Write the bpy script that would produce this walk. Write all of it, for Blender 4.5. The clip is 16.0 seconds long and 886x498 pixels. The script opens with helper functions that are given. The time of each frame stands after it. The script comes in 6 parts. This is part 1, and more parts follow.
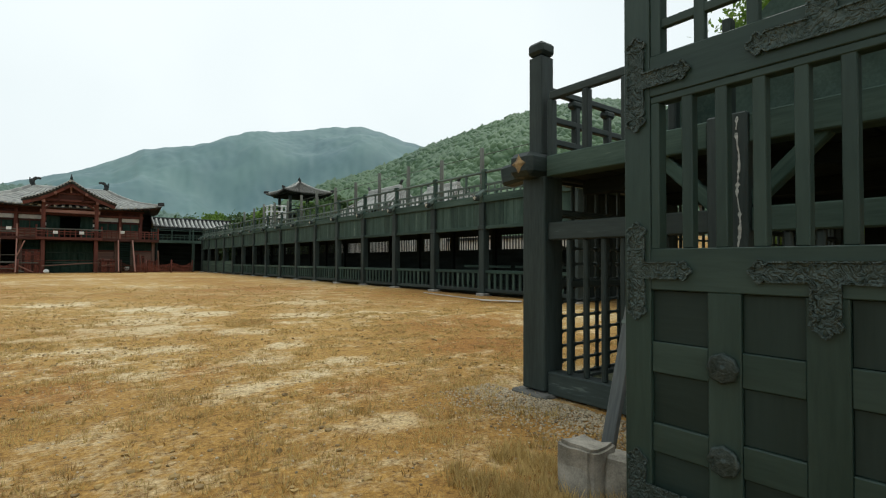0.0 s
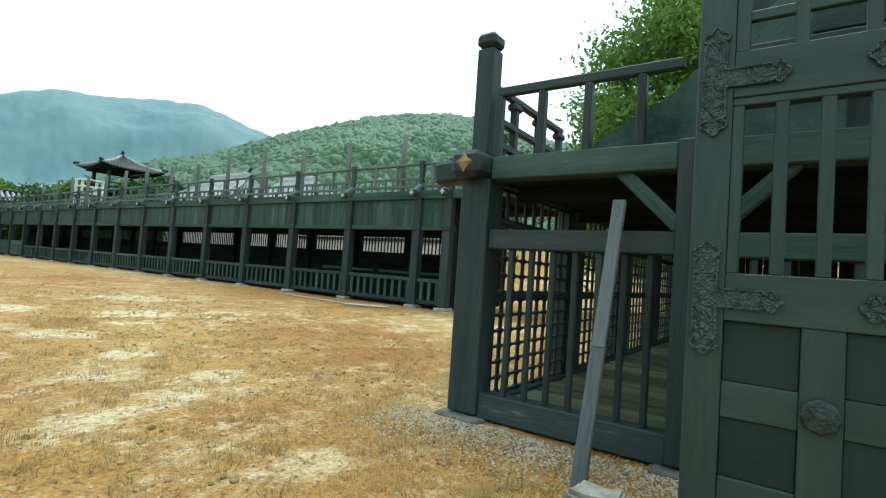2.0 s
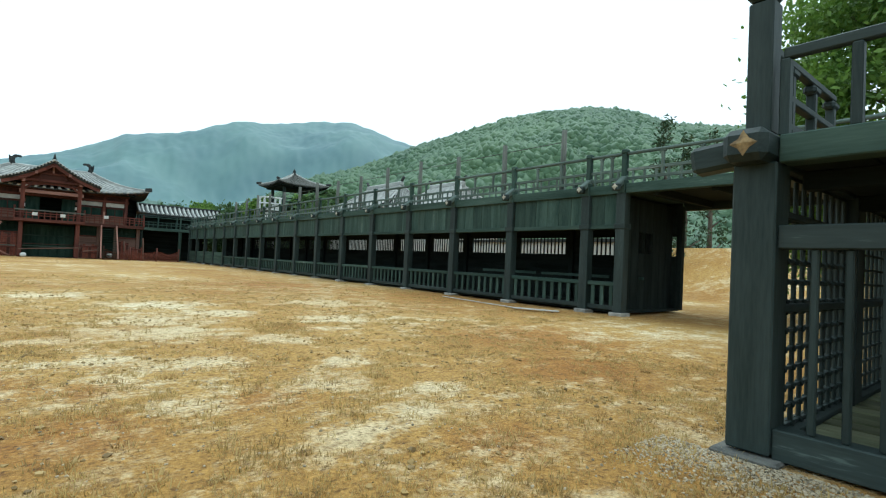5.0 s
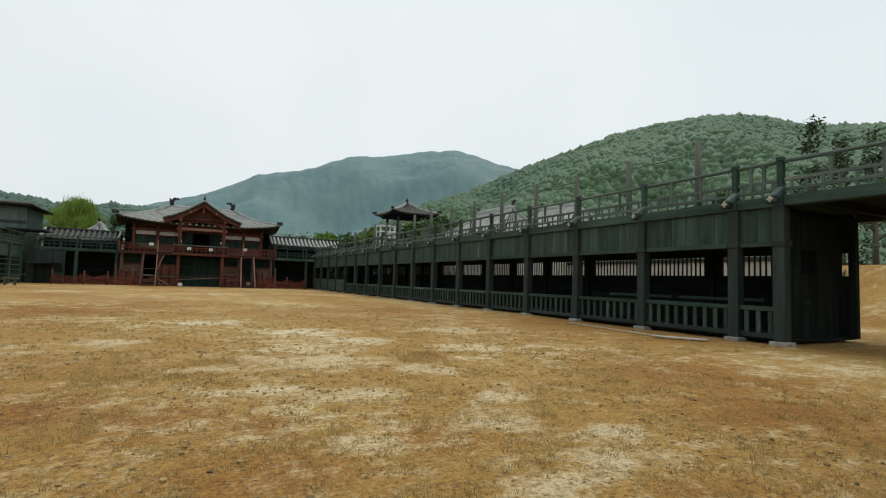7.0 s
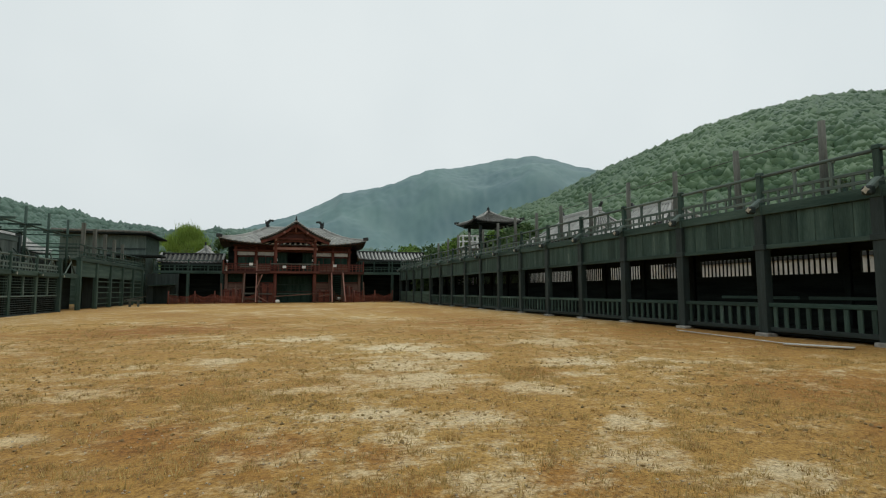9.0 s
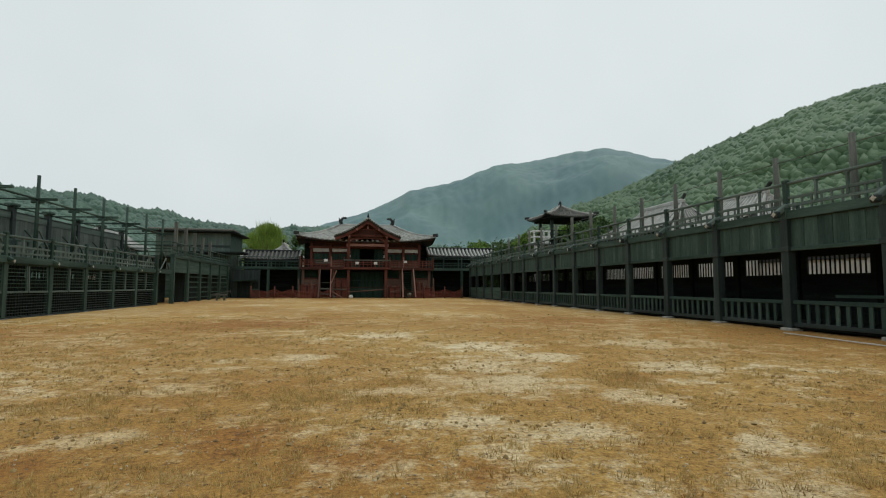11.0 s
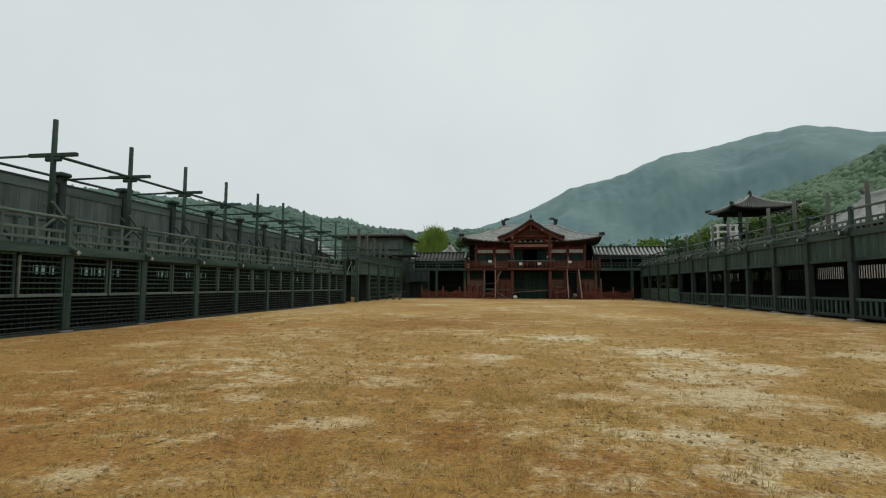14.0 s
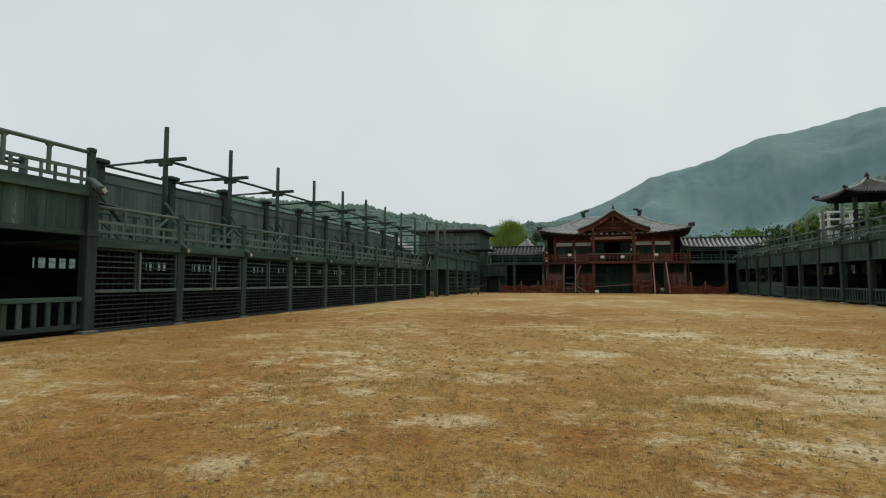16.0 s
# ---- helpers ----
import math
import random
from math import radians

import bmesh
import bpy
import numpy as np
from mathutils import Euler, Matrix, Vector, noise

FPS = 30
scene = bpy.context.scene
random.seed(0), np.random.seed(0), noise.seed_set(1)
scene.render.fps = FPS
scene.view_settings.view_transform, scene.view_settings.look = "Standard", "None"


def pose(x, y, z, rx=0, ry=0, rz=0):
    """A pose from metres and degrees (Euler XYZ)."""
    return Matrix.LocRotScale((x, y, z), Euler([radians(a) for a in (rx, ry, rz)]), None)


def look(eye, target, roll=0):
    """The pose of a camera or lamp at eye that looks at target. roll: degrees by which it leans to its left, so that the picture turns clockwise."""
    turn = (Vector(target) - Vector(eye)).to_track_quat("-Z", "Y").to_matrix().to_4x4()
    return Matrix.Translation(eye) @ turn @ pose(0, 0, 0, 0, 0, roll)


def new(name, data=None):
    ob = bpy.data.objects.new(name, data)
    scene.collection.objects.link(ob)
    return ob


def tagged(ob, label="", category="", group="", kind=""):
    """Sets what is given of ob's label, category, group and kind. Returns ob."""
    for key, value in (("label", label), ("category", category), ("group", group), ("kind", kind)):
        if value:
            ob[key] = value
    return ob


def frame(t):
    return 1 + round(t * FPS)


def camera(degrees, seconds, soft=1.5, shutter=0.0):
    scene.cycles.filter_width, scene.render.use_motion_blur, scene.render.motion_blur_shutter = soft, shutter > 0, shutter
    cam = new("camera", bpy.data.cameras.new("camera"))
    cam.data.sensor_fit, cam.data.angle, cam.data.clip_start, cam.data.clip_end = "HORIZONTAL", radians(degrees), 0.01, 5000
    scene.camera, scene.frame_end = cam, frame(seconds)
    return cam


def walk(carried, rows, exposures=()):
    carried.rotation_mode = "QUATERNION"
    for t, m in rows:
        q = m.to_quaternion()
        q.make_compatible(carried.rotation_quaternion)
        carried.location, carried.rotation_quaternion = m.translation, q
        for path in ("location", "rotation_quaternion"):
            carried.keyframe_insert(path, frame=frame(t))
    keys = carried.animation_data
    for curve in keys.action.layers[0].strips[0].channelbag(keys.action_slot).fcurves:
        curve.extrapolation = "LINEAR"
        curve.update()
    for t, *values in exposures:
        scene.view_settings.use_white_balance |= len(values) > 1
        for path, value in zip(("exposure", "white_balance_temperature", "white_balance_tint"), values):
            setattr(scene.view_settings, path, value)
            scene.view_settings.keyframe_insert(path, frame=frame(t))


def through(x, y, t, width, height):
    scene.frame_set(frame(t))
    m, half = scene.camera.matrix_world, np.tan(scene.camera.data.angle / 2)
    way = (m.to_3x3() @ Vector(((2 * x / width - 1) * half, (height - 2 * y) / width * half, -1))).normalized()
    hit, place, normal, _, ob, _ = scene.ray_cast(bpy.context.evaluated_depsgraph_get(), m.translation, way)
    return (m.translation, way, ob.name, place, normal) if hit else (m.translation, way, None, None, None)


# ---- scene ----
cam = camera(82.44, 16.0, soft=1.15)
# seconds, place, turn
ROWS = [
    (0.0, 0.035, -0.094, 1.602, 91.44, -0.25, -37.22),
    (0.5, -0.011, 0.237, 1.604, 93.21, -2.74, -43.75),
    (1.0, 0.010, 0.634, 1.606, 95.35, -4.16, -47.97),
    (1.5, -0.114, 0.919, 1.614, 93.89, -4.15, -52.82),
    (2.0, -0.100, 1.174, 1.599, 92.37, -3.97, -54.87),
    (2.5, -0.035, 1.399, 1.619, 92.78, -4.07, -56.32),
    (3.0, 0.003, 1.576, 1.617, 93.10, -3.54, -55.21),
    (3.5, -0.119, 1.833, 1.606, 91.32, -2.28, -51.36),
    (4.0, -0.238, 2.014, 1.604, 90.44, -1.86, -48.74),
    (4.5, -0.289, 2.200, 1.602, 90.69, -2.35, -43.69),
    (7.0, -0.785, 3.082, 1.650, 93.77, -1.85, -27.12),
    (7.5, -0.787, 3.287, 1.672, 93.96, -0.67, -23.67),
    (8.0, -0.791, 3.413, 1.686, 94.75, 0.14, -20.28),
    (10.5, -1.036, 4.410, 1.707, 94.23, -0.60, -14.57),
    (11.0, -1.080, 4.458, 1.719, 94.22, -0.16, -10.22),
    (11.5, -1.099, 4.459, 1.718, 94.39, -0.13, -5.18),
    (12.0, -1.140, 4.487, 1.709, 94.43, -0.19, -0.04),
    (12.5, -1.220, 4.483, 1.703, 93.91, -0.25, 4.47),
    (13.0, -1.333, 4.526, 1.703, 93.88, 0.01, 7.75),
    (13.5, -1.482, 4.554, 1.721, 94.16, -0.09, 8.46),
    (14.0, -1.654, 4.531, 1.734, 94.22, -0.23, 7.71),
    (14.5, -1.844, 4.552, 1.729, 94.27, -0.15, 8.62),
    (15.0, -2.022, 4.634, 1.722, 94.43, -0.26, 10.80),
    (15.5, -2.199, 4.692, 1.718, 94.25, -0.12, 13.61),
    (16.0, -2.305, 4.730, 1.719, 93.59, -0.03, 15.98),
]
walk(cam, [(t, pose(x, y, z, rx, ry, rz)) for t, x, y, z, rx, ry, rz in ROWS],
     exposures=[(0.0, 0.42, 6400, 5), (1.0, 0.46, 6200, 2), (2.0, 1.16, 5550, -5), (2.5, 1.22, 5500, -5), (3.5, 1.18, 5500, -5), (4.5, 1.02, 5500, -5), (7.0, 0.24, 6450, 6), (8.0, 0.14, 6450, 6), (10.5, 0.08, 6450, 5), (16.0, -0.01, 6450, 5)])

# ---- light ----
world = bpy.data.worlds.new("overcast")
scene.world = world
world.use_nodes = True
wn, wl = world.node_tree.nodes, world.node_tree.links
wn.clear()
sky = wn.new("ShaderNodeTexSky")
sky.sky_type, sky.sun_disc = "NISHITA", False
sky.sun_elevation, sky.sun_rotation = radians(72), radians(67)
sky.air_density, sky.dust_density, sky.ozone_density = 1.0, 6.0, 1.0
dull = wn.new("ShaderNodeHueSaturation")
dull.inputs["Saturation"].default_value = 0.15
dull.inputs["Value"].default_value = 0.10
cover = wn.new("ShaderNodeTexNoise")
cover.inputs["Scale"].default_value, cover.inputs["Detail"].default_value = 1.6, 4.0
ramp = wn.new("ShaderNodeValToRGB")
ramp.color_ramp.elements[0].position, ramp.color_ramp.elements[0].color = 0.3, (0.66, 0.705, 0.735, 1)
ramp.color_ramp.elements[1].position, ramp.color_ramp.elements[1].color = 0.7, (0.76, 0.795, 0.815, 1)
mix = wn.new("ShaderNodeMix")
mix.data_type = "RGBA"
mix.inputs["Factor"].default_value = 0.88
wb = wn.new("ShaderNodeBackground")
wb.inputs["Strength"].default_value = 1.0
wo = wn.new("ShaderNodeOutputWorld")
wl.new(sky.outputs[0], dull.inputs["Color"])
wl.new(cover.outputs["Fac"], ramp.inputs["Fac"])
wl.new(dull.outputs[0], mix.inputs[6])
wl.new(ramp.outputs[0], mix.inputs[7])
wl.new(mix.outputs[2], wb.inputs["Color"])
wl.new(wb.outputs[0], wo.inputs["Surface"])
sun = new("sun", bpy.data.lights.new("sun", "SUN"))
sun.data.energy, sun.data.angle, sun.data.color = 0.7, radians(40), (1.0, 0.96, 0.9)
sun.matrix_world = look((24, 10, 80), (0, 0, 0))


# ---- materials ----
def material(name, low, high, scale=4.0, stretch=1.0, rough=0.75, bump=0.25, metal=0.0, fine=40.0, tint=0.12, streak=None, gloss=0.25):
    """Two colours mixed at two scales, along the local x axis of each piece, with a little shift from piece to piece."""
    m = bpy.data.materials.new(name)
    m.use_nodes = True
    n, l = m.node_tree.nodes, m.node_tree.links
    p = n["Principled BSDF"]
    p.inputs["Metallic"].default_value = metal
    p.inputs["Specular IOR Level"].default_value = gloss
    co, info = n.new("ShaderNodeTexCoord"), n.new("ShaderNodeObjectInfo")
    add, mp = n.new("ShaderNodeVectorMath"), n.new("ShaderNodeMapping")
    shift = n.new("ShaderNodeMath")
    shift.operation, shift.inputs[1].default_value = "MULTIPLY", 37.0
    l.new(info.outputs["Random"], shift.inputs[0])
    l.new(co.outputs["Object"], add.inputs[0])
    l.new(shift.outputs[0], add.inputs[1])
    mp.inputs["Scale"].default_value = (1 / stretch, 1, 1)
    l.new(add.outputs[0], mp.inputs["Vector"])
    a, b = n.new("ShaderNodeTexNoise"), n.new("ShaderNodeTexNoise")
    a.inputs["Scale"].default_value, a.inputs["Detail"].default_value = scale, 5.0
    b.inputs["Scale"].default_value, b.inputs["Detail"].default_value = fine, 3.0
    for q in (a, b):
        l.new(mp.outputs[0], q.inputs["Vector"])
    both = n.new("ShaderNodeMath")
    both.operation = "MULTIPLY_ADD"
    both.inputs[1].default_value = 0.4
    l.new(b.outputs["Fac"], both.inputs[0])
    l.new(a.outputs["Fac"], both.inputs[2])
    r = n.new("ShaderNodeValToRGB")
    r.color_ramp.elements[0].position, r.color_ramp.elements[0].color = 0.5, (*low, 1)
    r.color_ramp.elements[1].position, r.color_ramp.elements[1].color = 0.92, (*high, 1)
    if streak:
        e = r.color_ramp.elements.new(0.99)
        e.color = (*streak, 1)
    l.new(both.outputs[0], r.inputs["Fac"])
    hsv, val = n.new("ShaderNodeHueSaturation"), n.new("ShaderNodeMapRange")
    val.inputs["To Min"].default_value, val.inputs["To Max"].default_value = 1 - tint, 1 + tint
    l.new(info.outputs["Random"], val.inputs["Value"])
    l.new(val.outputs[0], hsv.inputs["Value"])
    l.new(r.outputs[0], hsv.inputs["Color"])
    l.new(hsv.outputs[0], p.inputs["Base Color"])
    rr = n.new("ShaderNodeMapRange")
    rr.inputs["To Min"].default_value, rr.inputs["To Max"].default_value = rough - 0.12, min(1, rough + 0.12)
    l.new(a.outputs["Fac"], rr.inputs["Value"])
    l.new(rr.outputs[0], p.inputs["Roughness"])
    bp = n.new("ShaderNodeBump")
    bp.inputs["Strength"].default_value, bp.inputs["Distance"].default_value = bump, 0.01
    l.new(both.outputs[0], bp.inputs["Height"])
    l.new(bp.outputs[0], p.inputs["Normal"])
    return m


def emboss(m, scale=26.0, distort=2.2):
    """Adds curling raised scrolls, as beaten metal has, to the relief of a material."""
    n, l = m.node_tree.nodes, m.node_tree.links
    co, curl, bp = n.new("ShaderNodeTexCoord"), n.new("ShaderNodeTexNoise"), n.new("ShaderNodeBump")
    curl.inputs["Scale"].default_value, curl.inputs["Detail"].default_value, curl.inputs["Distortion"].default_value = scale, 1.5, distort
    bp.inputs["Strength"].default_value, bp.inputs["Distance"].default_value = 1.0, 0.03
    l.new(co.outputs["Object"], curl.inputs["Vector"])
    l.new(curl.outputs["Fac"], bp.inputs["Height"])
    l.new(bp.outputs[0], n["Principled BSDF"].inputs["Normal"])


WOOD = material("dark_wood", (0.013, 0.0225, 0.0205), (0.041, 0.056, 0.0525), 3.0, 9.0, 0.6, 0.4, streak=(0.095, 0.125, 0.112))
WORN = material("weathered_wood", (0.016, 0.037, 0.029), (0.063, 0.099, 0.080), 3.0, 10.0, 0.8, 0.45, tint=0.2, streak=(0.19, 0.22, 0.19))
RAIL = material("bleached_rail", (0.062, 0.090, 0.078), (0.135, 0.172, 0.15), 3.0, 10.0, 0.8, 0.4, streak=(0.24, 0.26, 0.23))
# near-black: shade of interiors and undersides is put into this board colour
INNER = material("dark_shaded_board", (0.009, 0.0125, 0.0115), (0.024, 0.032, 0.029), 3.0, 8.0, 0.9, 0.3, gloss=0.1)
POLE = material("grey_pole", (0.056, 0.060, 0.050), (0.150, 0.152, 0.13), 3.0, 10.0, 0.85, 0.4)
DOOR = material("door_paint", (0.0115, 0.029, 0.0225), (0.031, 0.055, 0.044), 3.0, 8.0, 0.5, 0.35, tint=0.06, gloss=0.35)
# recessed panels take a darker tone than the door frame
PANEL = material("dark_door_panel", (0.007, 0.0175, 0.0135), (0.016, 0.030, 0.0245), 3.0, 8.0, 0.6, 0.35, tint=0.1, gloss=0.3)
METAL = material("dark_plate", (0.022, 0.036, 0.033), (0.065, 0.082, 0.076), 26.0, 1.0, 0.42, 1.0, 0.45, 70.0)
SCROLL = material("embossed_plate", (0.026, 0.043, 0.038), (0.072, 0.094, 0.086), 26.0, 1.0, 0.45, 1.0, 0.4, 70.0)
emboss(SCROLL)
RED = material("red_timber", (0.072, 0.022, 0.015), (0.155, 0.050, 0.034), 3.0, 8.0, 0.7, 0.3)
REDDARK = material("brown_red_timber", (0.035, 0.013, 0.010), (0.085, 0.03, 0.02), 3.0, 8.0, 0.75, 0.3)
TILE = material("grey_tile", (0.016, 0.019, 0.019), (0.055, 0.058, 0.056), 2.0, 3.0, 0.75, 0.4)
TILEROW = material("pale_tile", (0.26, 0.265, 0.25), (0.50, 0.50, 0.47), 2.0, 3.0, 0.75, 0.4)
REDGREY = material("faded_red_board", (0.085, 0.048, 0.036), (0.19, 0.115, 0.088), 3.0, 8.0, 0.8, 0.3)
ROSE = material("bleached_red_timber", (0.19, 0.085, 0.065), (0.34, 0.19, 0.15), 3.0, 8.0, 0.8, 0.3)
GREENBOARD = material("dark_green_board", (0.012, 0.030, 0.022), (0.035, 0.062, 0.048), 3.0, 8.0, 0.8, 0.3, gloss=0.1)
PALE = material("pale_plaster", (0.42, 0.42, 0.39), (0.62, 0.61, 0.57), 1.5, 1.0, 0.9, 0.2)
STONE = material("granite", (0.22, 0.21, 0.185), (0.42, 0.40, 0.355), 6.0, 1.0, 0.9, 0.6, 0.0, 90.0)
BLOCK = material("lichened_granite", (0.15, 0.14, 0.115), (0.36, 0.335, 0.28), 7.0, 1.0, 0.95, 0.9, 0.0, 80.0)
DULLSTONE = material("grey_footing", (0.08, 0.082, 0.075), (0.19, 0.185, 0.165), 6.0, 1.0, 0.9, 0.6, 0.0, 90.0)
CHALK = material("bleached_lozenge", (0.30, 0.28, 0.22), (0.50, 0.47, 0.39), 12.0, 1.0, 0.7, 0.5)
GOLD = material("ochre_paint", (0.10, 0.068, 0.032), (0.40, 0.28, 0.13), 12.0, 1.0, 0.6, 0.5)
BARK = material("bark", (0.05, 0.04, 0.03), (0.13, 0.105, 0.08), 5.0, 4.0, 0.95, 0.8)
NET = material("red_netting", (0.10, 0.030, 0.020), (0.19, 0.062, 0.040), 6.0, 1.0, 0.85, 0.4)
WHITE = material("white_paint", (0.55, 0.56, 0.54), (0.75, 0.75, 0.72), 3.0, 2.0, 0.6, 0.1)
RUN = material("old_paint_run", (0.16, 0.175, 0.165), (0.42, 0.43, 0.40), 30.0, 1.0, 0.8, 0.5)
FLOORWOOD = material("mossy_planks", (0.085, 0.095, 0.050), (0.22, 0.225, 0.135), 2.0, 8.0, 0.85, 0.4, tint=0.3)
STICK = material("grey_timber", (0.070, 0.080, 0.080), (0.155, 0.168, 0.165), 3.0, 10.0, 0.75, 0.4)

def foliage(name, low, high, through=0.3, scale=0.4, each=0.5, lumps=0.0):
    """Leaves: every island has its own tone, some light comes through."""
    m = bpy.data.materials.new(name)
    m.use_nodes = True
    n, l = m.node_tree.nodes, m.node_tree.links
    p = n["Principled BSDF"]
    p.inputs["Roughness"].default_value = 0.65
    geo, co, q = n.new("ShaderNodeNewGeometry"), n.new("ShaderNodeTexCoord"), n.new("ShaderNodeTexNoise")
    q.inputs["Scale"].default_value, q.inputs["Detail"].default_value = scale, 5.0
    l.new(co.outputs["Object"], q.inputs["Vector"])
    s = n.new("ShaderNodeMath")
    s.operation, s.inputs[1].default_value = "MULTIPLY_ADD", each
    l.new(geo.outputs["Random Per Island"], s.inputs[0])
    l.new(q.outputs["Fac"], s.inputs[2])
    r = n.new("ShaderNodeValToRGB")
    r.color_ramp.elements[0].position, r.color_ramp.elements[0].color = 0.25 + 0.3 * each, (*low, 1)
    r.color_ramp.elements[1].position, r.color_ramp.elements[1].color = 0.65 + 0.8 * each, (*high, 1)
    l.new(s.outputs[0], r.inputs["Fac"])
    l.new(r.outputs[0], p.inputs["Base Color"])
    if lumps:
        tops, bp = n.new("ShaderNodeTexNoise"), n.new("ShaderNodeBump")
        tops.inputs["Scale"].default_value, tops.inputs["Detail"].default_value = lumps, 4.0
        bp.inputs["Strength"].default_value, bp.inputs["Distance"].default_value = 0.55, 5.0
        l.new(co.outputs["Object"], tops.inputs["Vector"])
        l.new(tops.outputs["Fac"], bp.inputs["Height"])
        l.new(bp.outputs[0], p.inputs["Normal"])
    if through:
        t, mx = n.new("ShaderNodeBsdfTranslucent"), n.new("ShaderNodeMixShader")
        mx.inputs["Fac"].default_value = through
        l.new(r.outputs[0], t.inputs["Color"])
        l.new(p.outputs[0], mx.inputs[1])
        l.new(t.outputs[0], mx.inputs[2])
        l.new(mx.outputs[0], n["Material Output"].inputs["Surface"])
    return m


LEAF = foliage("leaf", (0.060, 0.130, 0.018), (0.18, 0.29, 0.052), 0.45)
BUSH = foliage("bush_leaf", (0.030, 0.072, 0.020), (0.10, 0.165, 0.052), 0.3)
WILLOW = foliage("willow_leaf", (0.13, 0.21, 0.028), (0.25, 0.36, 0.065), 0.45)
PINE = foliage("pine_needle", (0.018, 0.045, 0.02), (0.055, 0.10, 0.042), 0.1)
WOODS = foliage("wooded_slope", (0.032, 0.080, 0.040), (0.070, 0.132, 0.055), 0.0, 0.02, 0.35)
# haze of distance is put into these two woods colours, paler and bluer
FARWOODS = foliage("haze_blue_woods", (0.062, 0.131, 0.150), (0.106, 0.193, 0.186), 0.0, 0.012, 0.0)
MIDWOODS = foliage("haze_tinged_woods", (0.044, 0.092, 0.070), (0.078, 0.142, 0.102), 0.0, 0.012, 0.35)
DRYGRASS = foliage("dry_grass", (0.25, 0.165, 0.05), (0.60, 0.45, 0.18), 0.45, 1.2)
CLOD = foliage("turf_clod", (0.15, 0.095, 0.032), (0.40, 0.27, 0.095), 0.0, 3.0, 0.8)
GRIT = foliage("grit", (0.13, 0.10, 0.060), (0.46, 0.385, 0.26), 0.0, 6.0, 0.9)


# ---- building helpers ----
MESHES = {}


def thing(name, label, category, group="", at=(0, 0, 0), kind=""):
    ob = new(name)
    ob.location = at
    ob.empty_display_size = 0.2
    return tagged(ob, label, category, group, kind)


def link(name, mesh, parent, label=""):
    ob = new(name, mesh)
    ob.parent = parent
    if label:
        ob["label"] = label
    return ob


def part(name, bm, mat, parent, label="", smooth=False):
    mesh = bpy.data.meshes.new(name)
    bm.to_mesh(mesh)
    bm.free()
    mesh.materials.append(mat)
    if smooth:
        mesh.polygons.foreach_set("use_smooth", [True] * len(mesh.polygons))
    return link(name, mesh, parent, label)


def bar_mesh(length, w, h, bevel, mat):
    key = (round(length, 3), round(w, 3), round(h, 3), bevel, mat.name)
    if key not in MESHES:
        bm = bmesh.new()
        bmesh.ops.create_cube(bm, size=1)
        bmesh.ops.scale(bm, vec=(length, w, h), verts=bm.verts)
        if bevel:
            bmesh.ops.bevel(bm, geom=bm.edges[:], offset=min(bevel, w * 0.3, h * 0.3), segments=1, affect="EDGES")
        mesh = bpy.data.meshes.new("bar")
        bm.to_mesh(mesh)
        bm.free()
        mesh.materials.append(mat)
        MESHES[key] = mesh
    return MESHES[key]


def bar(name, a, b, w, h, mat, parent, label="", bevel=0.012):
    """A squared timber from a to b, w wide and h high; the parent stands unturned."""
    a, b = Vector(a), Vector(b)
    x = (b - a).normalized()
    y = Vector((0, 0, 1)).cross(x)
    y = Vector((0, 1, 0)) if y.length < 1e-4 else y.normalized()
    z = x.cross(y)
    m = Matrix((x, y, z)).transposed().to_4x4()
    m.translation = (a + b) / 2 - parent.matrix_basis.translation
    p = parent.parent
    while p:
        m.translation -= p.matrix_basis.translation
        p = p.parent
    ob = link(name, bar_mesh((b - a).length, w, h, bevel, mat), parent, label)
    ob.matrix_basis = m
    return ob


def box(name, x0, x1, y0, y1, z0, z1, mat, parent, label="", bevel=0.012):
    """An upright box between these limits, with its grain along the longest side."""
    sx, sy, sz = x1 - x0, y1 - y0, z1 - z0
    cx, cy, cz = (x0 + x1) / 2, (y0 + y1) / 2, (z0 + z1) / 2
    if sz >= max(sx, sy):
        return bar(name, (cx, cy, z0), (cx, cy, z1), sy, sx, mat, parent, label, bevel)
    if sy >= sx:
        return bar(name, (cx, y0, cz), (cx, y1, cz), sx, sz, mat, parent, label, bevel)
    return bar(name, (x0, cy, cz), (x1, cy, cz), sy, sz, mat, parent, label, bevel)


def pole(name, a, b, r0, r1, mat, parent, label="", sides=10):
    a, b = Vector(a), Vector(b)
    key = ("pole", round((b - a).length, 3), r0, r1, sides, mat.name)
    if key not in MESHES:
        bm = bmesh.new()
        bmesh.ops.create_cone(bm, cap_ends=True, segments=sides, radius1=r0, radius2=r1, depth=(b - a).length)
        bmesh.ops.rotate(bm, matrix=Matrix.Rotation(radians(90), 3, "Y"), verts=bm.verts)
        mesh = bpy.data.meshes.new("pole")
        bm.to_mesh(mesh)
        bm.free()
        mesh.materials.append(mat)
        mesh.polygons.foreach_set("use_smooth", [len(p.vertices) == 4 for p in mesh.polygons])
        MESHES[key] = mesh
    ob = link(name, MESHES[key], parent, label)
    ob.matrix_basis = Matrix.Translation((a + b) / 2 - parent.matrix_basis.translation) @ (b - a).to_track_quat("X", "Z").to_matrix().to_4x4()
    return ob


def under(child, owner):
    """Makes a part of the same thing a sub-part of owner, where it stands."""
    child.parent = owner
    child.matrix_parent_inverse = owner.matrix_basis.inverted()
    return child


